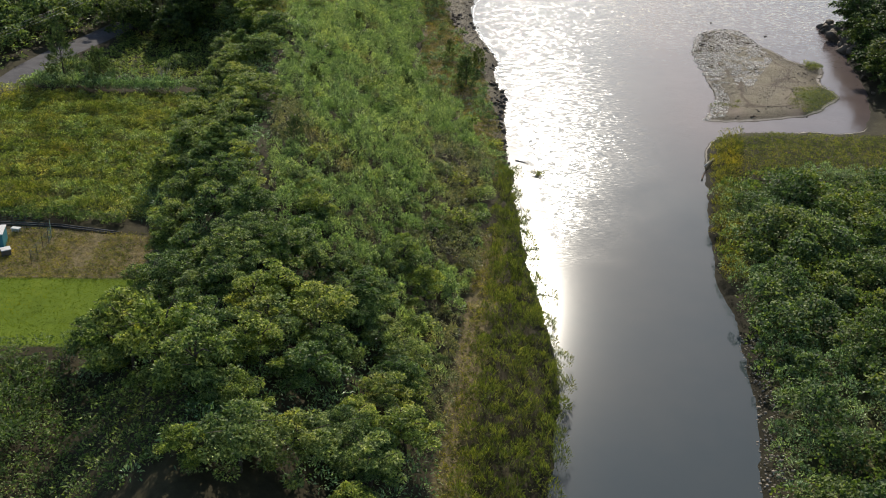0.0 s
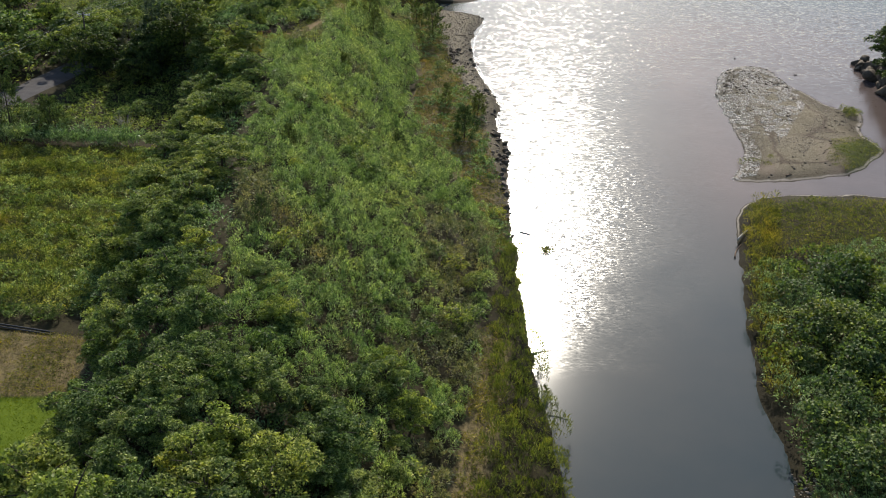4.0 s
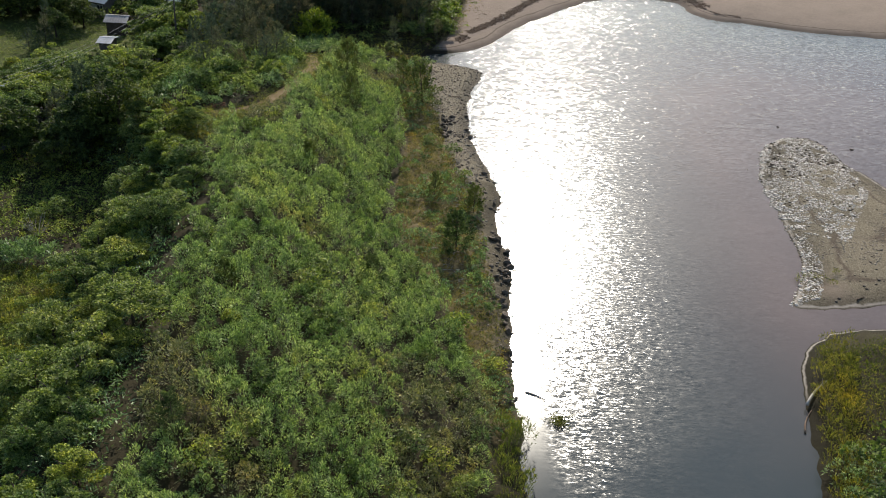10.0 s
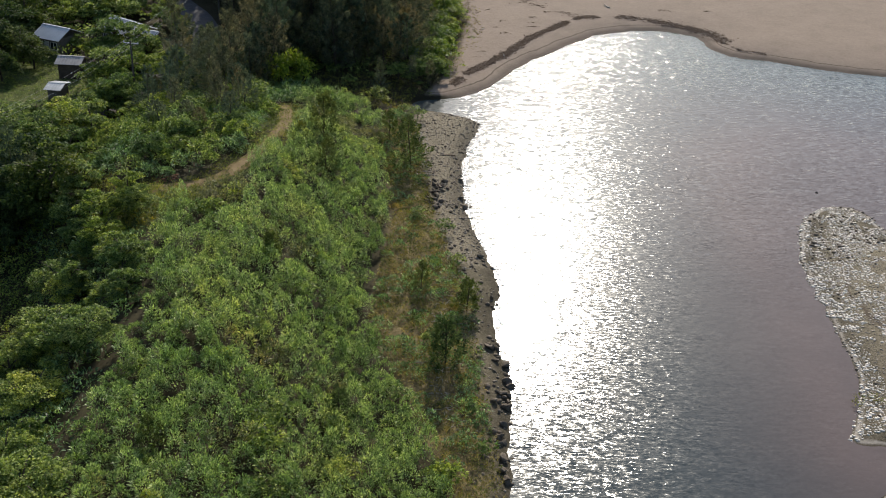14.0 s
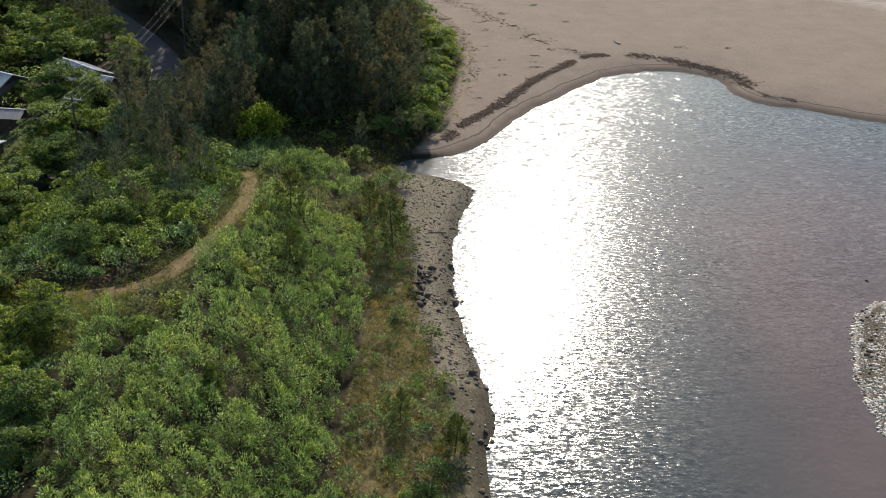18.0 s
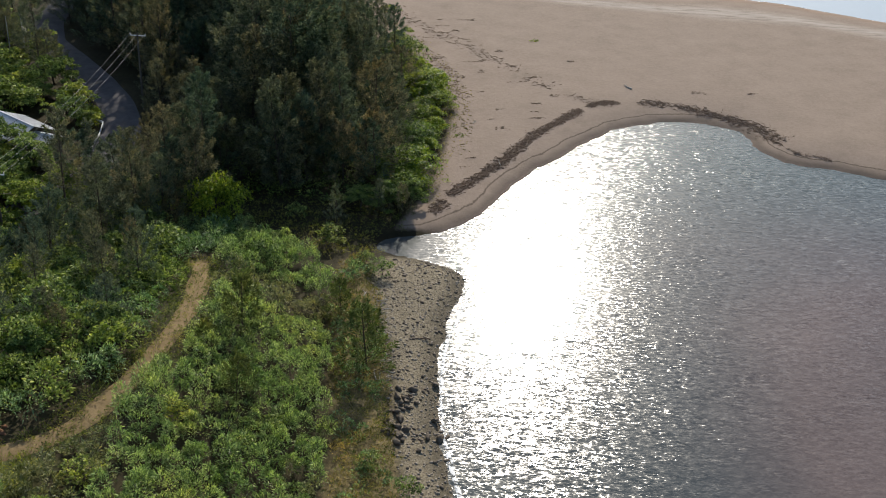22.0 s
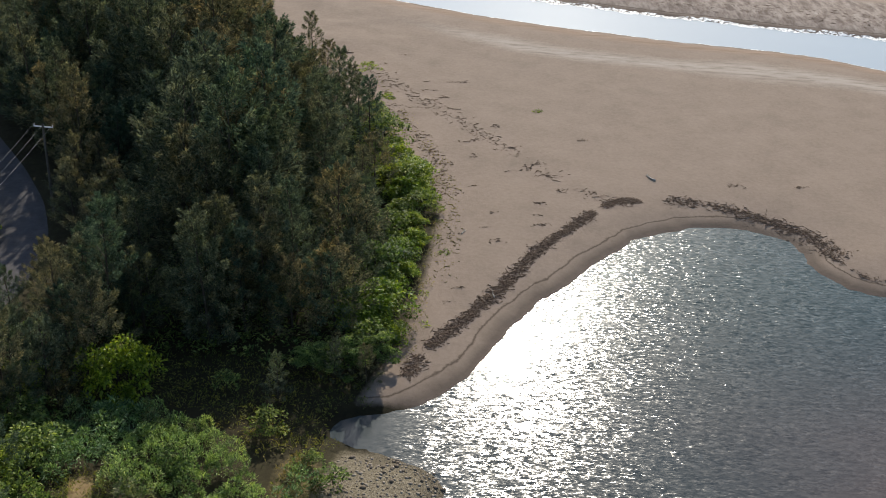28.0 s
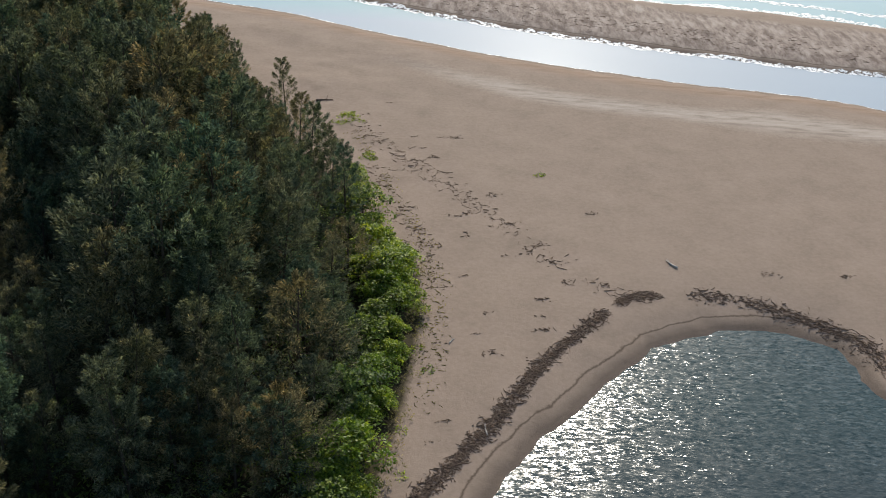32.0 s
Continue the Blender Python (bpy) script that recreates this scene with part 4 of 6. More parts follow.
# the grove by the sea
grove = away_from_road(scatter(FOREST, 4.3, 0.98), 2.3)
for p, inside in zip(grove, edge_dist(grove[:, 0], grove[:, 1], FOREST)):
    k = int(rng.integers(len(needle)))
    s = min(17.5, 6.2 + 0.95 * inside) * (0.78 + 0.34 * rng.random()) / NEEDLE_TALL[k]
    ob = copy_thing(needle[k], pose(p[0], p[1], p[2] - 0.05, rng.normal() * 2.5, rng.normal() * 2.5, rng.random() * 360))
    ob.scale = (0.25 + 0.8 * s, 0.25 + 0.8 * s, s)
place(needle, scatter([(-21, 209), (-14, 208), (-2, 210), (0, 213), (-14, 211), (-21, 212)], 3.2, 0.9), (0.85, 1.1))
place(needle, at([(0.2, 251.6), (-1.6, 256), (-3.2, 260.4), (-5, 265), (-6.8, 270), (-9, 275.5)]) - np.array([1.2, 0, 0]), (0.66, 0.85))
place(needle, at([(-9, 264), (-12.5, 271), (-15, 276.5), (-17.5, 282), (-20, 287.5), (-23.5, 293), (-27, 298), (-13.6, 268)]), (0.6, 0.95))
place(lime, at([(-1.4, 262), (-0.2, 256), (1.2, 250), (2.4, 246), (3.8, 243), (4.6, 239.5), (5.2, 236), (4.4, 232), (4.6, 228), (3.4, 225), (4, 221.5), (2.6, 219.5), (2.2, 215.5), (0.6, 217), (1.2, 212.5), (3.2, 211.5)]) + np.array([0.2, 0, 0]), (0.7, 1.15))
place(hau, at([(-1.6, 258.6), (0.6, 253), (2.6, 241.4), (3.4, 233.6), (2.6, 229.8), (3, 223.4), (1.6, 221.4), (0.4, 213.8), (2.2, 209.6), (0, 248.6)]), (0.8, 1.15), label="dark green round-leaved bush under the ironwoods", group="grove edge bushes")
place(broad, at([(0.6, 206.4), (2.8, 207.6), (-2.2, 206)]), (0.6, 0.8), label="dark leafy tree shading the end of the cove", group="grove edge bushes")
place(lime, at([(2.0, 214.6), (3.5, 241.4), (3.6, 237.6), (2.4, 245)]), (1.4, 1.7))
place(needle, at([(-4.4, 202.2), (-0.5, 205), (2.1, 205.2)]), (0.3, 0.38), 1.0)
place(scrub, at([(-4.7, 198), (-8.4, 203), (-0.9, 195), (0.8, 192.6)]), (0.8, 1.25))
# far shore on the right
place_joined("far_bank_trees", shore_tree, scatter([(60, 133), (62, 146), (63.5, 158), (66, 172), (72, 178), (90, 176), (90, 128)], 3.4, 0.9), (0.8, 1.2), "green trees crowding the far rocky bank, leaves coloured dark as if backlit")
place(shore_tree, at([(62.6, 140), (63.4, 146), (64, 151), (64.4, 155), (64.6, 159.5), (66, 164.5), (67, 168.5), (67.5, 172.5), (69.5, 175.5), (73, 177.5), (62.5, 136), (68, 148), (69, 158)]), (1.0, 1.45), label="green tree leaning over the rocky far bank, leaves coloured dark as if backlit", group="far bank trees")
place(hau, scatter([(27, 45), (28, 66), (29.5, 80), (30.5, 92), (33, 104), (36, 109), (44, 110.5), (60, 111), (52, 85), (38, 45)], 3.4, 0.85, shore=1.2), (0.7, 1.15))


def clumped(pts, size, above):
    """Keeps the points that lie in uneven patches."""
    return pts[vnoise(pts[:, 0], pts[:, 1], size, 61) + 0.2 * rng.random(len(pts)) > above]


def thicket(name, pts, per, H, L, W, material, label, spread=0.55, upright=0.9, uneven=3.2):
    """Dense cane and weeds in one sheet of leaves: stems fan out from each point."""
    n = len(pts) * per
    i = np.repeat(np.arange(len(pts)), per)
    hh = H * (0.12 + 0.75 * vnoise(pts[:, 0], pts[:, 1], uneven, 8) + 0.75 * vnoise(pts[:, 0], pts[:, 1], uneven * 0.42, 9)) * (0.75 + 0.5 * rng.random(len(pts)))
    a, rr = rng.random(n) * 2 * np.pi, np.sqrt(rng.random(n)) * spread
    zz = (0.25 + 0.75 * np.sqrt(rng.random(n))) * hh[i] * (1 - 0.35 * (rr / spread) ** 2)
    P = pts[i] + np.stack([rr * np.cos(a), rr * np.sin(a), zz], 1)
    D = np.stack([np.cos(a), np.sin(a), np.full(n, upright)], 1) + rng.normal(size=(n, 3)) * 0.5
    V, F = leaves(P, D, L * (0.6 + 0.8 * rng.random(n)), W * (0.7 + 0.6 * rng.random(n)), 0.3)
    return tagged(new(name, mesh_np(name, V, F, material)), label, "vegetation", kind="stuff")


def mounds(name, pts, per, R, H, L, W, material, label, upright=0.6):
    """Leafy shrubs shoulder to shoulder, each a small dome of upswept leaves with dark gaps between."""
    m = len(pts)
    r = R * (0.6 + 0.8 * rng.random(m))
    swell = np.clip((vnoise(pts[:, 0] + 0.6 * pts[:, 1], pts[:, 1], 1.9, 23) - 0.36) / 0.3, 0, 1)
    h = H * (0.1 + 0.36 * vnoise(pts[:, 0], pts[:, 1], 4.0, 8) + 0.46 * swell + 0.62 * rng.random(m) ** 1.4)
    i = np.repeat(np.arange(m), per)
    n = len(i)
    d = unit(rng.normal(size=(n, 3)))
    d[:, 2] = np.abs(d[:, 2])
    s = 0.8 + 0.25 * rng.random(n)
    P = pts[i] + np.stack([d[:, 0] * r[i] * s, d[:, 1] * r[i] * s, (0.3 + 0.7 * d[:, 2] * s) * h[i]], 1)
    D = d * np.array([0.8, 0.8, 0.4]) + np.array([0, 0, upright]) + rng.normal(size=(n, 3)) * 0.4
    V, F = leaves(P, D, L * (0.6 + 0.8 * rng.random(n)), W * (0.7 + 0.6 * rng.random(n)), 0.3)
    return tagged(new(name, mesh_np(name, V, F, material)), label, "vegetation", kind="stuff")


cane = away_from_road(scatter(THICKET, 1.08, 0.97, 1.0), 1.5, TRACK)
grey = vnoise(cane[:, 0], cane[:, 1], 6.0, 12) + 0.25 * rng.random(len(cane)) > 0.79
mounds("cane_thicket", cane[~grey], 270, 0.6, 2.2, 0.31, 0.06, M_CANE, "dense green cane and weed thicket covering the riverbank", 0.85)
mounds("weed_patches", cane[grey], 150, 0.56, 1.8, 0.32, 0.07, M_WEED, "greyish seeding weeds in patches among the cane")
belt = scatter(TREE_BELT, 1.3)
belt = away_from_road(belt, 2.2, TRACK)
belt = belt[~in_poly(belt[:, 0], belt[:, 1], PIT)]
mounds("tree_belt_undergrowth", belt, 64, 0.9, 1.6, 0.34, 0.1, M_CANE, "green undergrowth beneath the riverbank trees")
mounds("reed_belt", scatter(REED_BELT, 0.95, 0.9, 1.0, shore=-0.6), 110, 0.55, 1.9, 0.5, 0.05, M_REED, "olive reeds standing along the water's edge", 1.6)
thicket("reed_side_grass", scatter([(0.6, 50), (1.4, 63), (2.8, 75), (5.2, 96), (7.4, 98), (5, 75), (3.2, 63), (2.6, 50)], 0.55, 0.7), 34, 0.55, 0.36, 0.06, M_REED, "olive grass and debris behind the reeds", 0.36, 1.0)
rb = scatter(RIGHT_COVER, 1.4, shore=0.9)
fine = vnoise(rb[:, 0], rb[:, 1], 7.0, 15) + 0.2 * rng.random(len(rb)) > 0.62
mounds("right_bank_weeds", rb[fine], 170, 0.9, 1.8, 0.3, 0.085, M_CANE, "fine-leaved green weeds in patches on the river bank")
mounds("right_bank_scrub", rb[~fine], 80, 1.0, 1.7, 0.32, 0.24, M_HAU, "glossy round-leaved scrub crowding the river bank")
thicket("right_bank_reeds", scatter([(27, 88), (29, 101), (31, 109), (33, 119), (35, 125), (38, 125), (36, 118), (33.5, 108), (31.5, 98), (29.5, 88)], 0.65), 40, 1.2, 0.5, 0.05, M_REED, "olive reeds and grass along the low bank", 0.4, 2.0, 2.0)
thicket("spit_grass", scatter([(33.4, 112), (34.6, 119.5), (37, 123.4), (41, 125.4), (64, 126), (64, 112), (40, 110.5)], 0.6), 24, 0.45, 0.3, 0.06, M_GRASS, "yellow-green grass behind the sandy spit", 0.45, 1.5)
side = away_from_road(scatter(WEST_OF_PATH, 1.3), 1.75, TRACK)
leafy = vnoise(side[:, 0], side[:, 1], 5.0, 91) + 0.3 * rng.random(len(side)) > 0.6
mounds("track_side_scrub", side[leafy], 170, 0.95, 2.0, 0.3, 0.15, M_BROAD, "dark green leafy scrub beside the dirt track")
mounds("track_side_weeds", side[~leafy], 190, 0.8, 1.8, 0.36, 0.08, M_CANE, "tall green weeds beside the dirt track")
place(broad, away_from_road(scatter(WEST_OF_PATH, 4.2, 0.55), 3.6, TRACK), (0.35, 0.7), label="small bushy green tree on the bank beside the track", group="track side trees")
thicket("track_verge", scatter([(-24, 155.4), (-19.4, 156.6), (-15.4, 160), (-13, 167), (-12.1, 173.4), (-12.2, 180), (-13.2, 188), (-14.4, 191), (-16.6, 190), (-15.9, 187), (-14.9, 180), (-14.8, 173.6), (-15.7, 167.4), (-17.4, 161.6), (-20, 159.4), (-24, 158.4)], 0.42, 0.4), 18, 0.28, 0.28, 0.05, M_REED, "straw-coloured grass on the verges of the track", 0.3, 1.0, 1.5)
tr = np.array(TRACK, float)
edge = scatter([tuple(q) for q in tr[:, :2] + np.array([-2.1, 0])] + [tuple(q) for q in tr[::-1, :2] + np.array([2.1, 0])], 0.45, 0.8)
thicket("track_edge_grass", away_from_road(edge, 0.85, TRACK), 20, 0.3, 0.28, 0.05, M_GRASS, "short yellow-green grass edging the dirt track", 0.34, 1.0, 1.5)
thicket("track_end_grass", scatter([(-29.5, 147), (-22, 147), (-18, 153), (-17.5, 157), (-21, 156.4), (-25, 156), (-28, 160), (-31, 158)], 0.8), 36, 1.0, 0.5, 0.06, M_REED, "olive tall grass round the end of the track", 0.45, 1.6)
thicket("dry_grass_strip", scatter(DRY_STRIP, 0.55, 0.75), 26, 0.55, 0.32, 0.05, M_DRY, "yellow dry grass tufts on the stony bank", 0.32, 1.4, 2.0)
mounds("bank_lumps", clumped(scatter(DRY_STRIP, 1.0, 0.85), 2.6, 0.5), 80, 0.5, 0.8, 0.3, 0.08, M_CANE, "green leafy clumps spreading over the stony bank", 0.7)
thicket("bank_weeds", scatter(DRY_STRIP, 0.95, 0.6), 30, 0.45, 0.3, 0.06, M_GRASS, "green weed tufts scattered over the stony bank", 0.4, 1.2, 2.0)
thicket("field_grass", scatter(FIELD, 0.7, 0.95), 22, 0.4, 0.36, 0.07, M_MEADOW, "rough yellow-green meadow grass in uneven tufts", 0.42, 1.0, 2.6)
ridges = scatter(FIELD, 0.85, 0.95)
ridges = ridges[np.sin((ridges[:, 1] + 1.6 * vnoise(ridges[:, 0], ridges[:, 1], 6.0, 77)) * 1.7) + 0.5 * rng.random(len(ridges)) > 0.45]
mounds("meadow_tufts", ridges, 90, 0.7, 1.0, 0.32, 0.075, M_MEADOW, "yellow-green tussocks standing out of the meadow", 0.9)
mounds("meadow_lumps", np.concatenate([clumped(scatter(FIELD, 1.0, 0.9), 4.0, 0.62), scatter([(-64, 126.5), (-33, 126), (-33, 127.2), (-64, 128)], 0.8, 0.6), scatter([(-64, 113), (-31, 113), (-31, 114.6), (-64, 114.6)], 0.8, 0.7), scatter([(-64, 121.5), (-34, 121.5), (-34, 122.5), (-64, 122.5)], 0.8, 0.5)]), 80, 0.75, 1.15, 0.3, 0.075, M_GRASS, "darker lumps and rows of rank grass in the meadow")
thicket("field_hedge", np.concatenate([scatter([(-52, 132.4), (-32, 132), (-32, 135), (-44, 134.6), (-51, 135)], 0.65), scatter([(-51.5, 136), (-44, 136), (-43.5, 142), (-47.5, 144)], 1.0, 0.6)]), 64, 2.0, 0.55, 0.1, M_CANE, "tall cane grass hedge along the top of the meadow", 0.55, 1.6)
thicket("ditch_hedge", scatter([(-64, 96), (-36, 96.6), (-29.5, 95.2), (-29.5, 97), (-36, 98.6), (-64, 98)], 0.6), 50, 0.9, 0.26, 0.1, M_BROAD, "low dark hedge along the field ditch", 0.4)
straw = scatter(FIELD, 0.6, 0.9)
straw = straw[(vnoise(straw[:, 0], straw[:, 1] * 3.2, 5.0, 61) + 0.3 * np.exp(-((straw[:, 1] - 114.5) / 2.6) ** 2) + 0.15 * rng.random(len(straw))) > 0.6]
thicket("meadow_straw", straw, 26, 0.46, 0.36, 0.06, M_DRY, "pale straw-coloured strips of dying grass in the meadow", 0.42, 1.0, 2.0)
ranks = scatter(FIELD, 0.9, 0.9)
ranks = ranks[(vnoise(ranks[:, 0], ranks[:, 1] * 3.0, 4.0, 77) + 0.12 * rng.random(len(ranks))) > 0.66]
mounds("meadow_ranks", ranks, 80, 0.6, 1.2, 0.3, 0.07, M_CANE, "green rows of rank weeds crossing the meadow")
thicket("brown_plot_stubble", scatter(BROWN_PLOT, 0.5, 0.9), 14, 0.2, 0.24, 0.05, M_DRY, "short brown stubble on the cleared plot", 0.35, 1.0)
thicket("brown_plot_weeds", clumped(scatter(BROWN_PLOT, 0.45, 0.95), 2.2, 0.3), 20, 0.22, 0.24, 0.05, M_REED, "patchy yellow-green weeds on the cleared plot", 0.35, 1.0)
thicket("lawn_blades", scatter(LAWN, 0.4, 1.0), 10, 0.16, 0.16, 0.04, leaf_mat("lawn_blade", (0.09, 0.132, 0.004), (0.145, 0.187, 0.006), (0.215, 0.25, 0.012), 0.95, 0.5, (1.2, 1.2, 0.2), spec=0.02), "short bright green mown grass", 0.26, 1.0)
thicket("pit_scrub", scatter(PIT, 0.9), 34, 0.8, 0.3, 0.12, M_BROAD, "dark low scrub in the shade below the tall trees", 0.6)
thicket("lane_hollow_scrub", away_from_road(scatter([(-45, 138), (-29, 137), (-29, 158), (-46, 158)], 0.9), 2.8), 34, 0.9, 0.32, 0.12, M_BROAD, "dark low scrub in the shaded hollow beside the lane", 0.6)
mounds("field_side_scrub", scatter([(-29.5, 97), (-27, 97), (-28, 131), (-31, 131)], 1.2, 0.8), 90, 0.8, 1.3, 0.3, 0.1, M_CANE, "green scrub where the meadow meets the trees")
thicket("plot_edge_scrub", scatter([(-64, 52), (-30, 52), (-27.5, 62), (-28, 73.4), (-64, 74.5)], 0.95), 50, 1.5, 0.34, 0.12, M_HAU, "grey-green weeds below the lawn")
hs = away_from_road(scatter([(-100, 130), (-57, 128), (-50, 166), (-44, 174), (-38, 176), (-38, 215), (-60, 262), (-80, 280)], 1.9), 2.8)
YARD = [(-61, 183), (-46, 184), (-41.5, 188), (-41.5, 206), (-50, 210), (-61, 211)]
thicket("yard_grass", scatter(YARD, 0.55, 0.9), 14, 0.24, 0.25, 0.06, M_MEADOW, "yellow-green short grass in the yard between the trees", 0.35, 1.0)
thicket("hillside_scrub", hs[~in_poly(hs[:, 0], hs[:, 1], YARD)], 24, 1.8, 0.6, 0.2, M_BROAD, "mixed green scrub round the lane and the houses", 1.2)
thicket("isle_grass", scatter([(49, 133.5), (55, 139), (56.3, 143.5), (55, 146), (50, 144), (47, 137)], 0.5), 18, 0.3, 0.28, 0.04, M_GRASS, "short green grass on the gravel island", 0.3, 1.2)
thicket("isle_weeds", np.concatenate([at([(36.8, 136.3), (37.2, 137.2), (38.2, 137), (39, 136.4), (40.5, 137.4), (39.6, 135.4)]), scatter([(54.5, 152), (57, 152.5), (57, 156), (54.5, 155.8)], 0.5, 0.9)]), 40, 0.5, 0.35, 0.05, M_REED, "small reed tufts on the island shore", 0.4, 1.6)
thicket("beach_creepers", np.concatenate([scatter([(-5.5, 277.5), (-1.5, 279), (-3.5, 283)], 0.6, 0.7), scatter([(-1, 267), (1.2, 268.5), (0, 271)], 0.55, 0.7), at([(19.1, 266.1), (19.4, 266.3), (7.9, 226.8), (8.1, 227.2), (6.4, 214), (6.2, 219), (6.9, 230), (7.2, 233.5)])]), 46, 0.1, 0.24, 0.09, M_LIME, "green creeper patches running over the sand", 0.45, 0.15)
mounds("track_head_weeds", scatter([(-17.8, 191.4), (-13.8, 190.6), (-12.6, 199.4), (-19.4, 199.8)], 1.0), 170, 0.6, 1.6, 0.36, 0.08, M_CANE, "green weeds closing over the head of the track")
thicket("hollow_grass", scatter([(-20, 199), (-13, 200.5), (-8, 198), (-4, 194.5), (0, 197), (2.4, 202), (2, 207), (-14, 207), (-22, 207)], 0.8), 22, 0.6, 0.35, 0.06, M_REED, "shaded long grass in the hollow below the grove", 0.45, 1.2)
thicket("forest_floor_scrub", scatter([(-28, 207), (-14, 207), (-4, 206), (2, 208), (3, 209), (5, 222), (5.5, 236), (3, 246), (-2, 256), (-14, 250), (-20, 215)], 1.3), 40, 1.3, 0.4, 0.13, M_BROAD, "shaded low scrub under the ironwoods", 0.7)
thicket("beach_edge_straw", scatter([(5, 208), (6.2, 213), (6.8, 222), (7.8, 232), (7.5, 242), (5.5, 249), (4.4, 246), (6, 236), (5.4, 224), (4, 212)], 0.6, 0.6), 18, 0.35, 0.3, 0.05, M_DRY, "dry straw and creepers where the bushes meet the sand", 0.35, 0.9)
floating = np.column_stack([12.2 + rng.normal(size=26) * 0.35, 113.2 + rng.normal(size=26) * 0.3, np.full(26, -0.05)])
thicket("floating_weed", floating, 16, 0.3, 0.28, 0.06, M_REED, "clump of river weed breaking the water surface", 0.25, 0.8)
# a leafless bush by the meadow
bare = []
for k in range(46):
    a, up = rng.random() * 6.28, 0.4 + rng.random()
    e = np.array([np.cos(a) * 1.4, np.sin(a) * 1.4, up * 1.6]) * (0.6 + 0.5 * rng.random())
    bare.append(tube([(0, 0, 0), tuple(e * 0.5 + rng.normal(size=3) * 0.1), tuple(e)], [0.035, 0.025, 0.01], 3))
bv, bf = join_tubes(bare)
ob = new("bare_bush", mesh_np("bare_bush", bv, bf, M_PALEWOOD))
ob.matrix_world = pose(-35.2, 138.6, float(height(-35.2, 138.6)))
tagged(ob, "bleached leafless bush behind the meadow hedge", "bush")
for o in (x for k in (broad, shore_tree, needle, small_needle, lime, hau, scrub) for x in k):
    for c in (*o.children_recursive, o):
        bpy.data.objects.remove(c)

# ---------- stones, driftwood, foam ----------
ICO = bmesh.new()
bmesh.ops.create_icosphere(ICO, subdivisions=1, radius=1.0)
ICO_V = np.array([v.co[:] for v in ICO.verts])
ICO_F = np.array([[v.index for v in f.verts] for f in ICO.faces])
ICO.free()
ICO2 = bmesh.new()
bmesh.ops.create_icosphere(ICO2, subdivisions=2, radius=1.0)
ICO2_V = np.array([v.co[:] for v in ICO2.verts])
ICO2_F = np.array([[v.index for v in f.verts] for f in ICO2.faces])
ICO2.free()


def stones(name, pts, size, material, label, flat=0.6):
    """Many small stones in one mesh."""
    n, k = len(pts), len(ICO_V)
    s = size[0] + (size[1] - size[0]) * rng.random(n) ** 2.5
    V = ICO_V[None] * (1 + 0.3 * (rng.random((n, k, 1)) - 0.5)) * s[:, None, None] * (np.array([1, 1, flat]) * (0.7 + 0.6 * rng.random((n, 1, 3))))
    a = rng.random(n) * 6.28
    ca, sa = np.cos(a)[:, None], np.sin(a)[:, None]
    V = np.stack([V[..., 0] * ca - V[..., 1] * sa, V[..., 0] * sa + V[..., 1] * ca, V[..., 2]], 2) + pts[:, None, :]
    F = (ICO_F[None] + (np.arange(n) * k)[:, None, None]).reshape(-1, 3)
    return tagged(new(name, mesh_np(name, V.reshape(-1, 3), None, material, F)), label, "stones", kind="stuff")


def boulder(x, y, r, sink=0.25):
    """A broken, flat-faced rock: a ball cut by random planes and roughened."""
    V = ICO2_V.copy()
    for _ in range(13):
        n = rng.normal(size=3)
        n /= np.linalg.norm(n)
        V -= np.maximum(V @ n - (0.3 + 0.36 * rng.random()), 0)[:, None] * n
    V = V * (1 + 0.08 * rng.normal(size=(len(V), 1))) * r * 0.95 * np.array([1.25, 0.95, 0.85])
    ob = new("boulder", mesh_np("boulder", V, None, M_STONE, ICO2_F))
    ob.matrix_world = pose(x, y, max(float(height(x, y)), -0.1) + r * (0.75 - sink) * 0.5, 0, 0, rng.random() * 360)
    tagged(ob, "dark weathered lava boulder at the water's edge", "rock", "shore boulders")


for x, y, r in ((6.0, 171.6, 0.5), (6.4, 169.4, 0.6), (6.0, 176.2, 0.4), (5.5, 169.4, 0.42), (6.9, 169.8, 0.35), (7.1, 167.2, 0.3), (4.6, 173.4, 0.35), (4.9, 167.6, 0.3), (8.6, 150.8, 0.4), (7.8, 158.5, 0.5),
                (8.6, 140.5, 0.35), (8.9, 136, 0.5), (8.2, 134.8, 0.45), (8.8, 132.2, 0.4), (8.9, 122.6, 0.5), (8.4, 121.2, 0.4), (8.8, 119.8, 0.5), (8.1, 142.5, 0.5), (9.4, 194.5, 0.2), (9.6, 190.6, 0.16),
                (63.4, 175.8, 1.3), (65.2, 177.6, 1.2), (64.8, 172.8, 1.5), (64.2, 169.6, 1.5), (66, 170.8, 1.8), (64.6, 166.4, 1.2), (63.4, 163, 0.8), (62.6, 157.5, 0.7), (61.6, 149.6, 0.6), (60.6, 143, 0.5), (38.3, 162.5, 0.2), (52.7, 169.7, 0.4), (45.5, 176.6, 0.3)):
    boulder(x, y, r)
for k in range(34):
    boulder(63.0 + 2.6 * rng.random(), 158 + 16.5 * rng.random(), 0.7 + 1.3 * rng.random() ** 1.6, 0.1)
for k in range(46):
    y = 114 + 30 * rng.random()
    boulder(float(np.interp(y, [114, 122, 132, 137.7, 142.6, 148], [9.1, 8.8, 9.2, 9.7, 8.9, 8.4])) - 1.3 * rng.random() ** 1.5, y, 0.22 + 0.36 * rng.random())
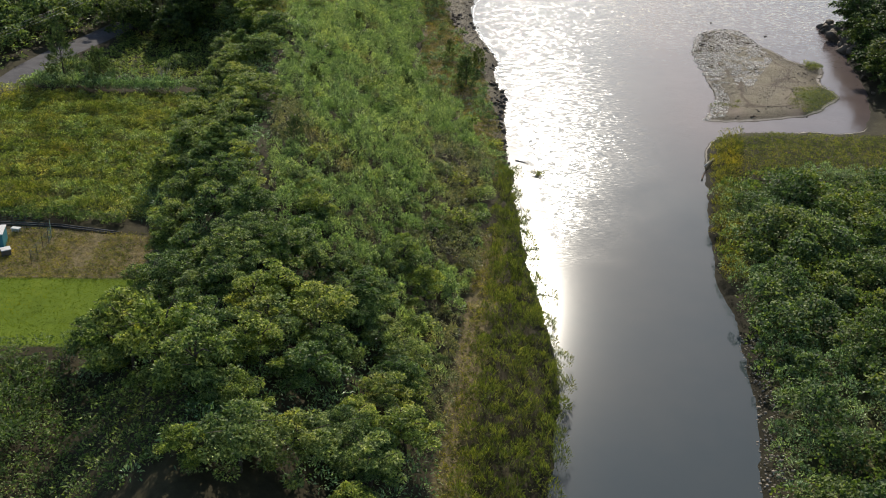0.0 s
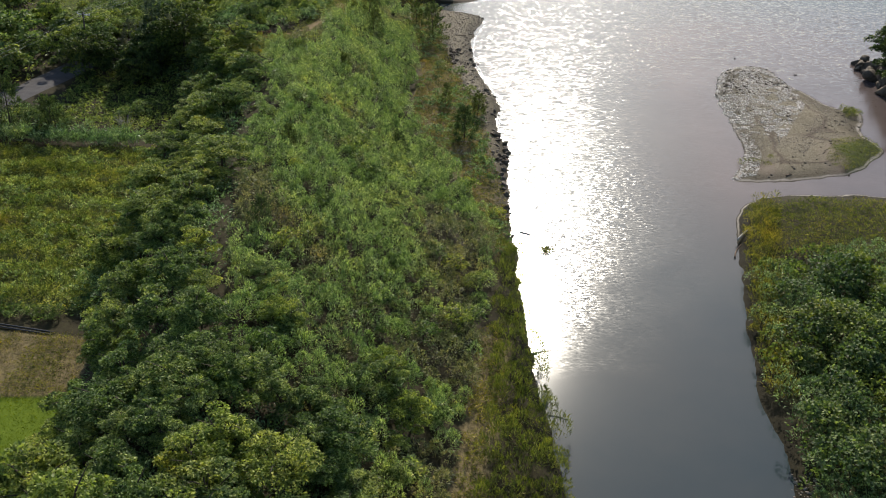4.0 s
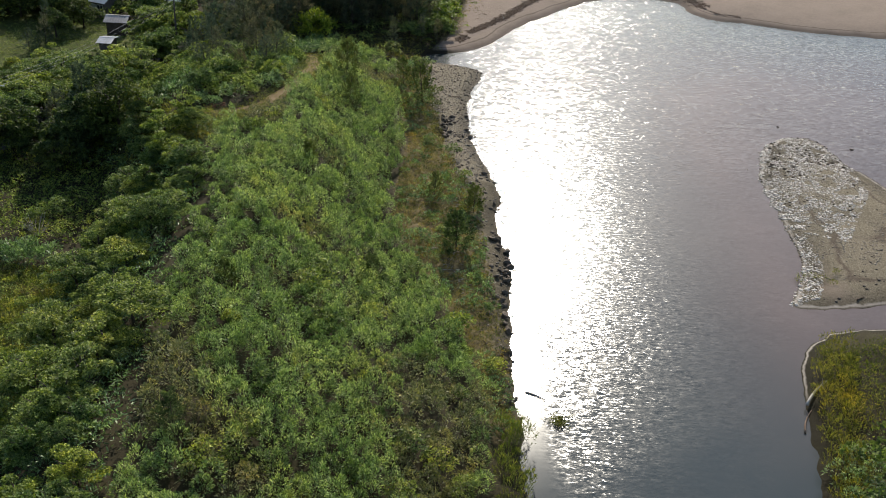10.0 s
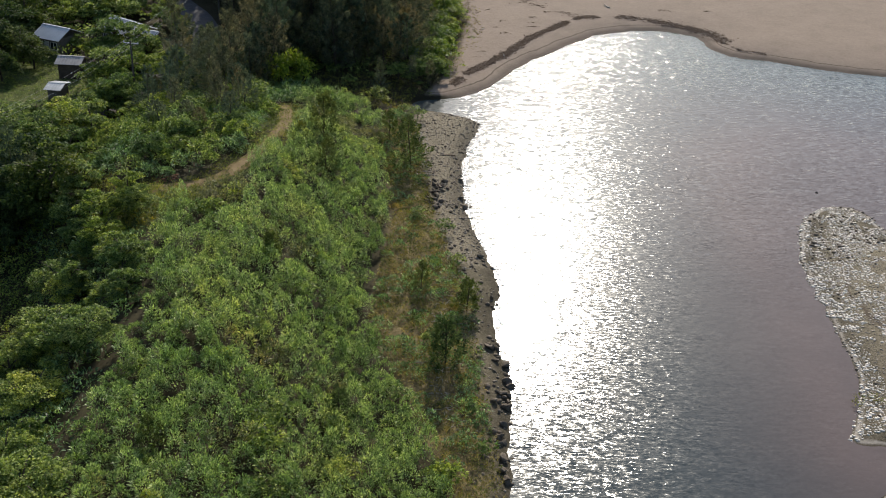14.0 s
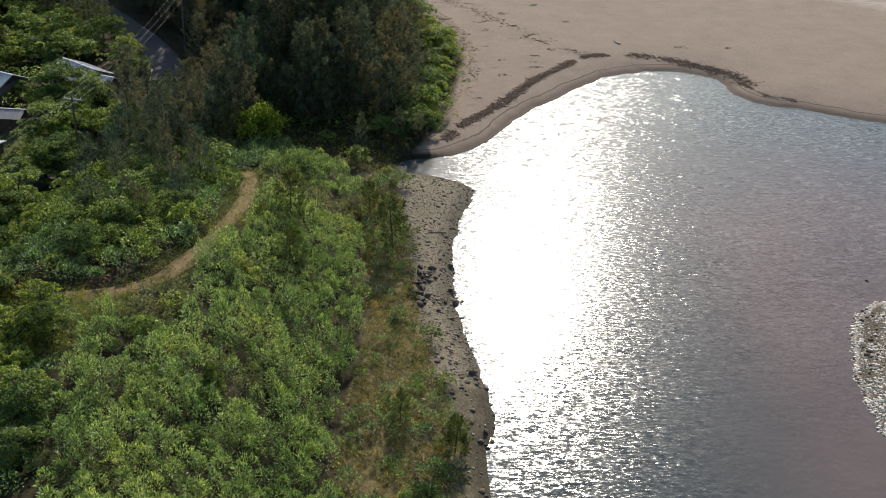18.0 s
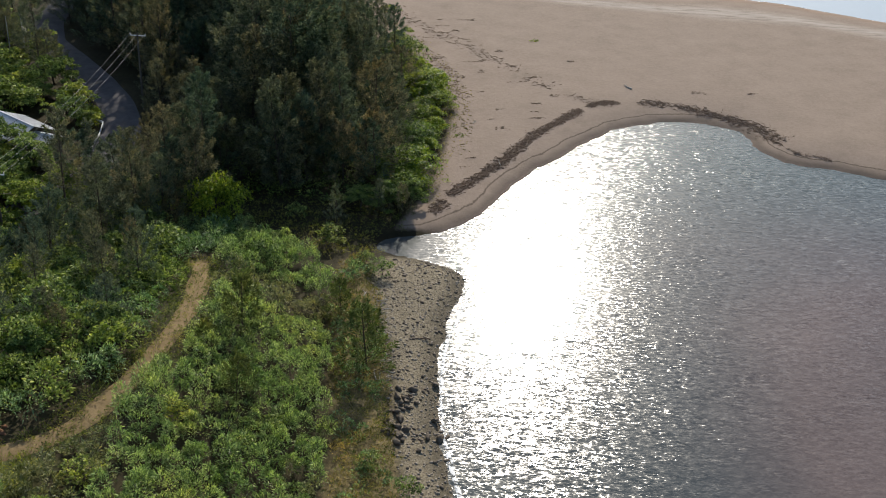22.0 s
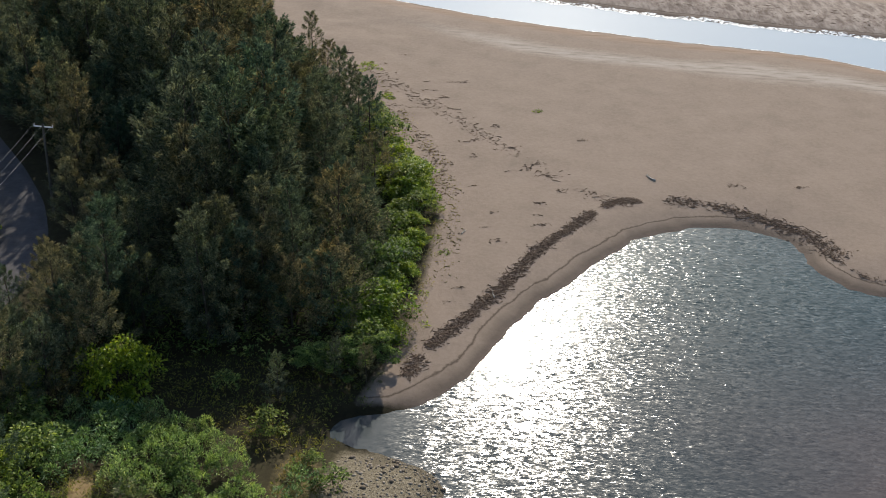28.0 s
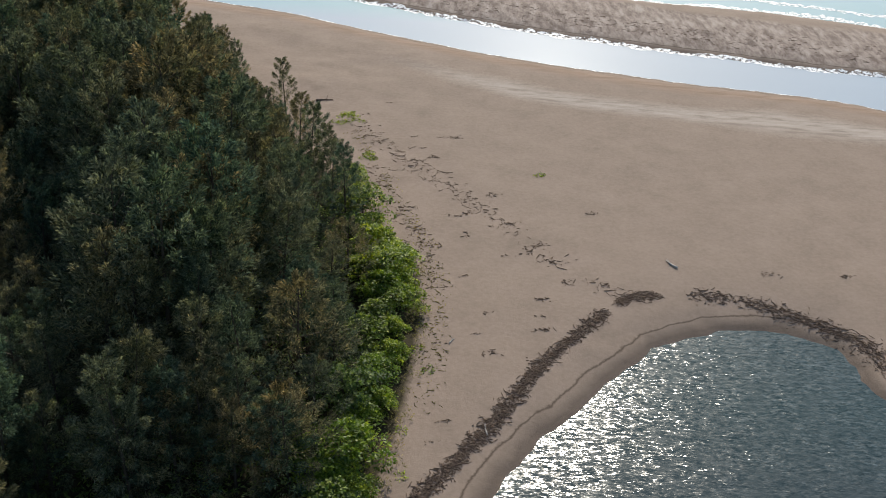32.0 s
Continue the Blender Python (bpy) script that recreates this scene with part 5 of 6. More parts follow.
for k in range(34):
    f = rng.random()
    boulder(2.1 + 1.6 * rng.random() + 0.5 * f, 167.8 + 7.4 * f, 0.24 + 0.3 * rng.random())
spit_pts = scatter([(4.5, 157), (2.6, 170), (1.8, 180), (-0.5, 191), (1, 196.6), (9, 197), (9.5, 190), (7.5, 180), (8, 157)], 0.25, 0.6, shore=-0.3)
M_COBBLE = plain("pale_cobble", [(0.3, (0.14, 0.115, 0.088)), (0.7, (0.37, 0.315, 0.25))], 1.2, 0.8, 0.03)
pale = rng.random(len(spit_pts)) < 0.75
stones("spit_stones", spit_pts[pale], (0.05, 0.17), M_COBBLE, "brown and grey cobbles strewn over the gravel spit")
stones("spit_dark_stones", spit_pts[~pale], (0.05, 0.22), M_STONE, "dark cobbles scattered on the gravel spit")
bank_pts = scatter([(7.5, 110), (5, 134), (4.6, 150), (4.4, 160), (10, 160), (10.5, 110)], 0.32, 0.5, shore=-0.4)
stones("bank_stones", bank_pts[::3], (0.06, 0.3), M_STONE, "dark stones along the eroded bank")
stones("bank_gravel", bank_pts[1::3], (0.04, 0.16), M_COBBLE, "brown gravel along the eroded bank")
stones("isle_cobbles", clumped(scatter([(36, 133), (38, 146), (38, 160), (40, 168), (44, 173), (50, 173), (55, 158), (54, 148), (44, 138)], 0.26, 0.8, shore=-0.8), 2.6, 0.5), (0.04, 0.15), M_COBBLE, "pale cobbles covering the gravel island", 0.4)
M_BLEACH = plain("bleached_cobble", [(0.3, (0.5, 0.45, 0.39)), (0.7, (0.78, 0.72, 0.64))], 1.0, 0.85, 0.02)
stones("isle_bleached_cobbles", np.concatenate([clumped(scatter([(38.2, 154), (38.6, 166), (41, 170), (45, 173.5), (48, 174), (51, 166), (50, 156), (44, 144), (40, 146)], 0.22, 0.95, shore=-0.3), 0.9, 0.42), clumped(scatter([(34, 131), (36, 135.5), (38.4, 140), (38.6, 152), (38.6, 159), (40, 159), (40.4, 148), (40, 139), (38, 133)], 0.24, 0.9, shore=-0.2), 0.9, 0.4)]), (0.06, 0.2), M_BLEACH, "bleached white cobbles on the island's outer rim", 0.3)
stones("shallows_stones", clumped(scatter([(35.4, 156), (35.4, 168), (40, 179), (50, 182), (56, 170), (54, 162), (52, 164)], 0.55, 0.6, shore=-6.5), 2.2, 0.52), (0.08, 0.3), M_STONE, "dark stones standing in the shallows round the island")
stones("isle_dark_cobbles", clumped(scatter([(36.5, 131), (37, 146), (37, 160), (38, 170), (44, 177), (54, 170), (58, 156), (57, 140), (46, 131)], 0.45, 0.32, shore=-2.6), 3.5, 0.62), (0.04, 0.2), M_STONE, "dark cobbles round the island and in its shallows")
stones("right_shore_stones", scatter([(23, 58), (25, 66), (26.5, 80), (28.5, 80), (27, 64), (25.5, 58)], 0.28, 0.7, shore=-0.3), (0.05, 0.18), M_COBBLE, "brown stones on the narrow bank")


def sticks(name, line, width, per_m, size, material, label):
    """Small drift sticks strewn along a line."""
    p = np.array(line, float)
    s = np.concatenate([[0], np.cumsum(np.linalg.norm(np.diff(p, axis=0), axis=1))])
    n = int(s[-1] * per_m)
    u = rng.random(n) * s[-1]
    dens = vnoise(u, 0 * u, 2.2, 21)
    u, dens = u[dens > 0.25], dens[dens > 0.25]
    n = len(u)
    x = np.interp(u, s, p[:, 0]) + rng.normal(size=n) * width * (0.35 + 0.5 * dens)
    y = np.interp(u, s, p[:, 1]) + rng.normal(size=n) * width * (0.35 + 0.5 * dens)
    z = height(x, y)
    a = rng.random(n) * 6.28
    L = size * (0.3 + rng.random(n) ** 2 * 1.3)
    t = np.stack([np.cos(a), np.sin(a), 0.15 * rng.normal(size=n)], 1)
    w = np.stack([-np.sin(a), np.cos(a), 0 * a], 1)
    r = 0.012 + 0.02 * rng.random(n)
    c = np.stack([x, y, z + r + 0.04 * rng.random(n)], 1)
    ends = []
    for e in (-0.5, 0.5):
        b = c + t * (L * e)[:, None]
        for wx, wz in ((-1, -1), (1, -1), (0, 1)):
            ends.append(b + w * (r * wx)[:, None] + np.array([0, 0, 1.0]) * (r * wz)[:, None])
    V = np.stack(ends, 1)
    q = np.array([[0, 1, 4, 3], [1, 2, 5, 4], [2, 0, 3, 5]])
    F = (q[None] + (np.arange(n) * 6)[:, None, None]).reshape(-1, 4)
    return tagged(new(name, mesh_np(name, V.reshape(-1, 3), F, material)), label, "driftwood", kind="stuff")


XS_B = np.arange(-40, 110, 3.0)
WRACK = [(5.2, 206.5), (6.2, 209.6), (9.8, 215.4), (13.0, 220.9), (17.3, 229.2), (21.8, 235.5), (25.9, 240.4), (29.6, 241.2)]
sticks("wrack_line", WRACK, 0.55, 105, 0.42, M_DRIFT, "dark line of driftwood and twigs left by the tide")
sticks("wrack_line_head", [(32, 241.5), (36, 241.3), (40, 239.6), (42.4, 238), (45.4, 235.4), (47.4, 231)], 0.9, 80, 0.42, M_DRIFT, "brown driftwood heap round the head of the lagoon")
sticks("wrack_line_far", [(45.8, 232), (48.5, 226.8), (52, 225.6)], 0.35, 20, 0.4, M_DRIFT, "thin drift line on the far lagoon shore")
sticks("old_wrack", [(-4, 281), (2, 272), (8.8, 262.4), (13.4, 255.6), (17.7, 248.1), (21.1, 243.2), (25.2, 240.7)], 1.3, 11, 0.5, M_DRIFT, "old scattered drift line across the open sand")
sticks("old_wrack_edge", [(7.5, 240), (6.5, 250), (3, 258), (0.5, 266)], 1.2, 9, 0.5, M_DRIFT, "twigs scattered along the bush line")
for q in (6, 10):
    sticks("berm_drift", np.column_stack([XS_B, np.interp(XS_B, CH_X, CH_FAR) + q]), 2.2, 7, 0.6, M_DRIFT, "dark weed and twigs washed over the sand bar")
LITTER = scatter([(7, 214), (8.6, 226), (9, 240), (6.4, 254), (0.5, 269), (-6, 284), (2, 288), (14, 264), (22, 246), (16, 233), (10, 219)], 1.5, 0.42)
for q, w, n in ((LITTER[::2], 0.25, 5), (LITTER[1::2], 0.12, 7)):
    for x, y, _ in q[::4]:
        sticks("beach_litter", [(x - 0.5, y - 0.3 * rng.random()), (x + 0.5, y + 0.3 * rng.random())], w, n, 0.34, M_DRIFT, "loose twigs and dry weed on the sand")
sticks("grove_edge_drift", [(7.6, 222), (8.6, 232), (8.4, 240), (7, 249), (4, 257), (1.5, 266), (-2, 275)], 1.0, 12, 0.3, M_DRY, "short straw and litter along the foot of the bushes")
sticks("bank_drift", [(6.5, 158), (4.5, 151), (4, 144), (3.2, 140), (5.5, 130)], 0.9, 9, 0.7, M_PALEWOOD, "bleached sticks caught on the dry bank")
sticks("spit_drift", [(2, 176), (1.5, 183), (1, 188)], 0.6, 9, 0.7, M_PALEWOOD, "bleached sticks at the top of the gravel spit")
for k, (x, y) in enumerate([(7.3, 269.8), (9.7, 275.7), (13.8, 260.2), (11.3, 255.4), (15.6, 253.6), (18.1, 249.4), (19.4, 246.1), (20.5, 242.2), (24.2, 257.0), (8.1, 248.2), (5.4, 256.2), (12.9, 229.8), (17.6, 238.8), (17.8, 233.9), (40, 246), (47.5, 246.2)]):
    sticks("drift_clump", [(x - 0.6, y), (x + 0.6, y + 0.2)], 0.4, 16, 0.4, M_DRIFT, "small clump of dark drift twigs on the sand")


def log(x, y, L, r, yaw, material, label, tilt=0.0):
    root = tagged(new("drift_log"), label, "log", "drift logs")
    pts = [(L * (f - 0.5), 0.06 * L * math.sin(f * 3), 0) for f in np.linspace(0, 1, 7)]
    V, F = [], []
    for i, p in enumerate(pts):
        rr = r * (1 - 0.6 * i / 6)
        V += [(p[0], p[1] + rr * math.cos(t), p[2] + rr * math.sin(t)) for t in np.linspace(0, 2 * math.pi, 7)[:-1]]
        if i:
            b, c = (i - 1) * 6, i * 6
            F += [(b + k, b + (k + 1) % 6, c + (k + 1) % 6, c + k) for k in range(6)]
    tr = new("trunk", mesh_np("trunk", np.array(V), np.array(F), material, np.array([(0, 2, 1), (0, 3, 2), (0, 4, 3), (0, 5, 4)]), smooth=True))
    tr.parent = root
    bv, bf = join_tubes([tube([(L * 0.1, 0, 0), (L * 0.18, r * 2, r * 2.5), (L * 0.22, r * 3, r * 4)], [r * 0.4, r * 0.3, r * 0.1], 5)])
    br = new("branch", mesh_np("branch", bv, bf, material))
    br.parent = root
    root.matrix_world = pose(x, y, max(float(height(x, y)), 0) + r * 0.8, 0, tilt, yaw)


for x, y, L, r, yaw, m, lb in ((30.8, 246.8, 1.6, 0.12, 120, M_PALEWOOD, "bleached pale drift log on open sand"), (-7, 286.1, 2.2, 0.14, 10, M_DRIFT, "dark drift log near the grove"), (9.8, 231.3, 0.9, 0.07, 60, M_PALEWOOD, "short bleached branch on sand"),
                               (12.5, 220, 1.3, 0.07, 95, M_PALEWOOD, "pale stick standing out of the drift line"), (33.2, 117.8, 5.0, 0.13, 50, M_PALEWOOD, "bleached fallen trunk reaching over the water"), (31.3, 114.2, 3.2, 0.09, 65, M_DRIFT, "grey branch leaning into the river"),
                               (4.6, 182.5, 1.6, 0.09, 5, M_DRIFT, "grey log lying on the gravel spit"), (10.6, 116.5, 1.8, 0.07, -35, M_PALEWOOD, "pale branch lying in the shallows"), (6.9, 151.5, 1.6, 0.06, 75, M_PALEWOOD, "bleached branch on the bank"), (1.2, 176.5, 1.4, 0.07, 100, M_PALEWOOD, "bleached branch by the young ironwood"),
                               (10.4, 95, 1.8, 0.06, 20, M_PALEWOOD, "dead branch poking from the reeds"), (10.9, 86, 1.6, 0.05, -20, M_PALEWOOD, "dead branch poking from the reeds"), (-0.5, 188.5, 1.0, 0.08, 80, M_PALEWOOD, "yellowish plank end in the grass"), (41.5, 133, 1.0, 0.08, 30, M_DRIFT, "dark stump on the spit shore")):
    log(x, y, L, r, yaw, m, lb)


def foam(name, line, width, label, ragged=0.6, step=0.35, lift=0.05):
    """White water along a line, with an uneven edge."""
    p = np.array(line, float)
    s = np.concatenate([[0], np.cumsum(np.linalg.norm(np.diff(p, axis=0), axis=1))])
    u = np.arange(0, s[-1], step)
    c = np.stack([np.interp(u, s, p[:, 0]), np.interp(u, s, p[:, 1])], 1)
    t = unit(np.gradient(c, axis=0))
    nr = np.stack([-t[:, 1], t[:, 0]], 1)
    w0 = width * (1 - ragged + 2 * ragged * vnoise(u, 0 * u, 1.1, 31))
    w1 = width * (1 - ragged + 2 * ragged * vnoise(u, 0 * u, 0.8, 37))
    wav = (vnoise(u, 0 * u, 5.0, 41) - 0.5) * width * 0.8
    rows = [c + nr * (wav + o * w)[:, None] for o, w in ((-0.5, w0), (-0.15, w0), (0.15, w1), (0.5, w1))]
    V = np.stack([np.column_stack([r, np.full(len(r), z)]) for r, z in zip(rows, (0.012, lift, lift, 0.012))], 1)
    zz = height(V[..., 0], V[..., 1])
    V[..., 2] = np.maximum(V[..., 2], zz + 0.012 + 0.4 * (V[..., 2] - 0.012))
    n = len(u)
    i = (np.arange(n - 1)[:, None] * 4 + np.arange(3)).ravel()
    return tagged(new(name, mesh_np(name, V.reshape(-1, 3), np.stack([i, i + 4, i + 5, i + 1], 1), M_FOAM, smooth=True)), label, "foam", kind="stuff")


XS = np.arange(-40, 110, 1.5)
foam("shore_lap", [(9.9, 151.2), (9.6, 153.6), (9.0, 157), (7.9, 163), (7.0, 167.5), (6.5, 171), (6.3, 176), (6.9, 183), (8.4, 190)], 0.3, "thin white lap of ripples along the gravel shore", 0.8)
foam("shore_lap", [(9.3, 146.6), (8.9, 148.2), (9.4, 150.2)], 0.22, "thin white lap of ripples along the gravel shore", 0.8)
foam("channel_foam", np.column_stack([XS, np.interp(XS, CH_X, CH_FAR) + 0.2]), 1.2, "broken white wash on the far side of the channel", 0.8)
foam("channel_lip", np.column_stack([XS, np.interp(XS, CH_X, CH_NEAR) - 0.1]), 0.3, "thin white lip of water against the sand", 0.5)
for o, w in ((0.4, 2.6), (9, 1.6)):
    foam("surf", np.column_stack([XS, np.interp(XS, SEA_X, SEA_Y) + o + 1.0 * np.sin(XS * 0.11 + o)]), w, "white surf rolling in from the sea", 0.9)

# ---------- houses, sheds, poles, fence ----------
M_TIN = plain("tin_roof", [(0.3, (0.36, 0.37, 0.38)), (0.7, (0.55, 0.56, 0.56))], 0.7, 0.45, 0.01)
M_RUST = plain("rusty_roof", [(0.3, (0.22, 0.2, 0.19)), (0.7, (0.4, 0.38, 0.36))], 0.9, 0.6, 0.01)
M_WALL = plain("weathered_boards", [(0.3, (0.10, 0.085, 0.07)), (0.7, (0.2, 0.17, 0.14))], 1.5, 0.85, 0.01)
M_BOARD = plain("dark_boards", [(0.3, (0.05, 0.038, 0.03)), (0.7, (0.11, 0.085, 0.065))], 1.5, 0.85, 0.01)
M_PAINT = plain("pale_paint", [(0.3, (0.5, 0.48, 0.44)), (0.7, (0.66, 0.64, 0.6))], 1.5, 0.7, 0.005)
M_GLASS = plain("dark_pane", [(0.3, (0.02, 0.025, 0.03)), (0.7, (0.04, 0.045, 0.05))], 1.0, 0.08, 0.001)
M_POLE = plain("pole_wood", [(0.3, (0.06, 0.052, 0.044)), (0.7, (0.13, 0.115, 0.1))], 2.0, 0.85, 0.01)
M_STEEL = plain("galvanised", [(0.3, (0.4, 0.41, 0.42)), (0.7, (0.6, 0.61, 0.62))], 3.0, 0.4, 0.003)
M_WIRE = plain("wire", [(0.3, (0.22, 0.22, 0.22)), (0.7, (0.32, 0.32, 0.32))], 3.0, 0.5, 0.001)


def box(bm, x0, x1, y0, y1, z0, z1, bev=0.0):
    r = bmesh.ops.create_cube(bm, size=1.0, matrix=Matrix.LocRotScale(((x0 + x1) / 2, (y0 + y1) / 2, (z0 + z1) / 2), None, (x1 - x0, y1 - y0, z1 - z0)))
    if bev:
        bmesh.ops.bevel(bm, geom=list({e for v in r["verts"] for e in v.link_edges}), offset=bev, segments=1, affect="EDGES")


def slope_panel(w, run, rise, thick, over, ribs):
    """One roof slope with raised ribs: eave at y = -run, ridge at y = 0."""
    bm = bmesh.new()
    n = math.hypot(run, rise)
    prof = []
    for i in range(int((w + 2 * over) / ribs)):
        x = -w / 2 - over + i * ribs
        prof += [(x, thick), (x + ribs * 0.7, thick), (x + ribs * 0.78, thick + 0.04), (x + ribs * 0.92, thick + 0.04)]
    prof += [(w / 2 + over, thick), (w / 2 + over, 0.0), (-w / 2 - over, 0.0)]
    lo, hi = [bm.verts.new((x, -n - over, z)) for x, z in prof], [bm.verts.new((x, 0, z)) for x, z in prof]
    for i in range(len(prof)):
        j = (i + 1) % len(prof)
        bm.faces.new((lo[i], lo[j], hi[j], hi[i]))
    bm.faces.new(lo[::-1])
    bm.faces.new(hi)
    bm.transform(Matrix.Translation((0, 0, rise)) @ Matrix.Rotation(math.atan2(rise, run), 4, "X"))
    return bm


def house(name, x, y, yaw, w, d, eave, rise, roof_m, wall_m, label, windows=True):
    z = float(height(x, y))
    root = tagged(new(name), label, "house" if windows else "shed", "hamlet")
    root.matrix_world = pose(x, y, z - 0.1, 0, 0, yaw)
    for sx, x0, x1, y0, y1 in (("wall", -w / 2, w / 2, -d / 2, -d / 2 + 0.12), ("wall", -w / 2, w / 2, d / 2 - 0.12, d / 2), ("wall", -w / 2, -w / 2 + 0.12, -d / 2 + 0.12, d / 2 - 0.12), ("wall", w / 2 - 0.12, w / 2, -d / 2 + 0.12, d / 2 - 0.12)):
        bm = bmesh.new()
        box(bm, x0, x1, y0, y1, 0, eave)
        part(sx, bm, wall_m, root)
    for s in (-1, 1):
        bm = bmesh.new()
        v = [bm.verts.new(c) for c in ((s * (w / 2 - 0.06), -d / 2, eave), (s * (w / 2 - 0.06), d / 2, eave), (s * (w / 2 - 0.06), 0, eave + rise))]
        f = bm.faces.new(v)
        bmesh.ops.solidify(bm, geom=[f], thickness=0.1)
        part("gable", bm, wall_m, root)
        r = part("roof_slope", slope_panel(w, d / 2, rise, 0.05, 0.35, 0.4), roof_m, root)
        r.matrix_basis = pose(0, 0, eave + 0.04, 0, 0, 0 if s < 0 else 180)
    bm = bmesh.new()
    box(bm, -w / 2 - 0.35, w / 2 + 0.35, -0.14, 0.14, eave + rise + 0.07, eave + rise + 0.13, 0.02)
    part("ridge_cap", bm, roof_m, root)
    bm = bmesh.new()
    box(bm, -0.45, 0.45, -d / 2 - 0.05, -d / 2, 0.1, min(2.0, eave - 0.1), 0.01)
    dr = part("door", bm, M_PAINT if windows else wall_m, root)
    bm = bmesh.new()
    box(bm, 0.3, 0.36, -d / 2 - 0.1, -d / 2 - 0.05, 0.95, 1.05, 0.01)
    part("handle", bm, M_STEEL, dr)
    if windows:
        for cx in (-w * 0.3, w * 0.3):
            bm = bmesh.new()
            for a in ((cx - 0.6, cx + 0.6, 0.9, 0.98), (cx - 0.6, cx + 0.6, 1.92, 2.0), (cx - 0.6, cx - 0.52, 0.98, 1.92), (cx + 0.52, cx + 0.6, 0.98, 1.92), (cx - 0.04, cx + 0.04, 0.98, 1.92)):
                box(bm, a[0], a[1], -d / 2 - 0.06, -d / 2, a[2], a[3])
            wf = part("window", bm, M_PAINT, root)
            bm = bmesh.new()
            box(bm, cx - 0.52, cx + 0.52, -d / 2 - 0.03, -d / 2 - 0.01, 0.98, 1.92)
            part("pane", bm, M_GLASS, wf)
    return root


house("house", -41.0, 217.4, -38, 6.0, 5.0, 2.5, 1.1, M_TIN, M_WALL, "low house with a pale hipped tin roof among trees")
house("porch", -37.4, 215.4, -20, 2.4, 2.2, 2.2, 0.5, M_TIN, M_WALL, "small pale-roofed porch beside the house", False)
house("house", -49.8, 213.6, -25, 4.2, 4.4, 2.4, 1.0, M_TIN, M_WALL, "small house with a shiny grey tin roof")
house("shed", -44.6, 203.0, -3, 2.8, 2.6, 2.2, 0.5, M_RUST, M_BOARD, "brown board shed with a grey metal roof", False)
house("shed", -44.0, 195.0, -6, 1.5, 2.6, 1.6, 0.3, M_TIN, M_WALL, "low tin-roofed lean-to on the grass", False)


def power_pole(x, y, top, yaw):
    z = float(height(x, y))
    root = tagged(new("power_pole"), "wooden power pole with a crossarm carrying wires", "pole", "power poles")
    root.matrix_world = pose(x, y, z, 0, 0, yaw)
    h = top - z
    v, f = join_tubes([tube([(0, 0, -0.3), (0, 0, h * 0.5), (0, 0, h + 0.3)], [0.15, 0.13, 0.1], 8)])
    o = new("post", mesh_np("post", v, f, M_POLE, smooth=True))
    o.parent = root
    bm = bmesh.new()
    box(bm, -0.95, 0.95, 0.1, 0.19, h - 0.08, h + 0.02, 0.01)
    arm = part("crossarm", bm, M_STEEL, root, "pale galvanised crossarm")
    for k in (-0.9, 0.0, 0.9):
        bm = bmesh.new()
        bmesh.ops.create_cone(bm, cap_ends=True, segments=8, radius1=0.06, radius2=0.04, depth=0.2, matrix=Matrix.Translation((k, 0.16, h + 0.12)))
        part("insulator", bm, M_PAINT, arm)
    return root


POLES = [(-30.7, 230.8, 10.4), (-33.9, 193.3, 9.0), (-45.0, 158.0, 9.0), (-58.5, 120.0, 9.0)]
for i, (x, y, t) in enumerate(POLES):
    a, b = POLES[max(i - 1, 0)], POLES[min(i + 1, len(POLES) - 1)]
    power_pole(x, y, t, math.degrees(math.atan2(b[1] - a[1], b[0] - a[0])) + 90)
for (xa, ya, za), (xb, yb, zb) in zip(POLES, POLES[1:]):
    d = Vector((xb - xa, yb - ya)).normalized()
    for k in (-0.9, 0.0, 0.9):
        cu = bpy.data.curves.new("power_line", "CURVE")
        cu.dimensions, cu.bevel_depth, cu.bevel_resolution = "3D", 0.009, 1
        sp = cu.splines.new("POLY")
        sp.points.add(12)
        for i in range(13):
            f = i / 12
            sp.points[i].co = (xa + (xb - xa) * f - d.y * k, ya + (yb - ya) * f + d.x * k, za + (zb - za) * f + 0.2 - 0.9 * 4 * f * (1 - f), 1)
        cu.materials.append(M_WIRE)
        tagged(new("power_line", cu), "thin overhead wire sagging between poles", "wire", "overhead wires")

# relay mast with a dish beside the lane
mast = tagged(new("relay_mast"), "slim steel mast with a white dish in a small yard", "mast")
mast.matrix_world = pose(-51.2, 248.4, float(height(-51.2, 248.4)))
for n_, pts_, r_ in (("post", [(0, 0, 0), (0, 0, 3), (0, 0, 6.5)], (0.12, 0.1, 0.06)), ("side_post", [(-1.6, -1.0, 0), (-1.6, -1.0, 3), (-1.6, -1.0, 6)], (0.08, 0.07, 0.05))):
    v, f = join_tubes([tube(pts_, r_, 8)])
    o = new(n_, mesh_np(n_, v, f, M_STEEL, smooth=True))
    o.parent = mast
bm = bmesh.new()
bmesh.ops.create_uvsphere(bm, u_segments=16, v_segments=8, radius=0.55, matrix=Matrix.Translation((0.35, -0.3, 4.0)) @ Matrix.Rotation(1.2, 4, "Y") @ Matrix.Diagonal((1, 1, 0.3, 1)))
part("dish", bm, M_PAINT, mast, "white bowl-shaped dish")
bm = bmesh.new()
box(bm, -0.6, 0.6, -0.5, 0.3, 0, 1.1, 0.03)
part("cabinet", bm, M_STEEL, mast, "grey equipment cabinet")

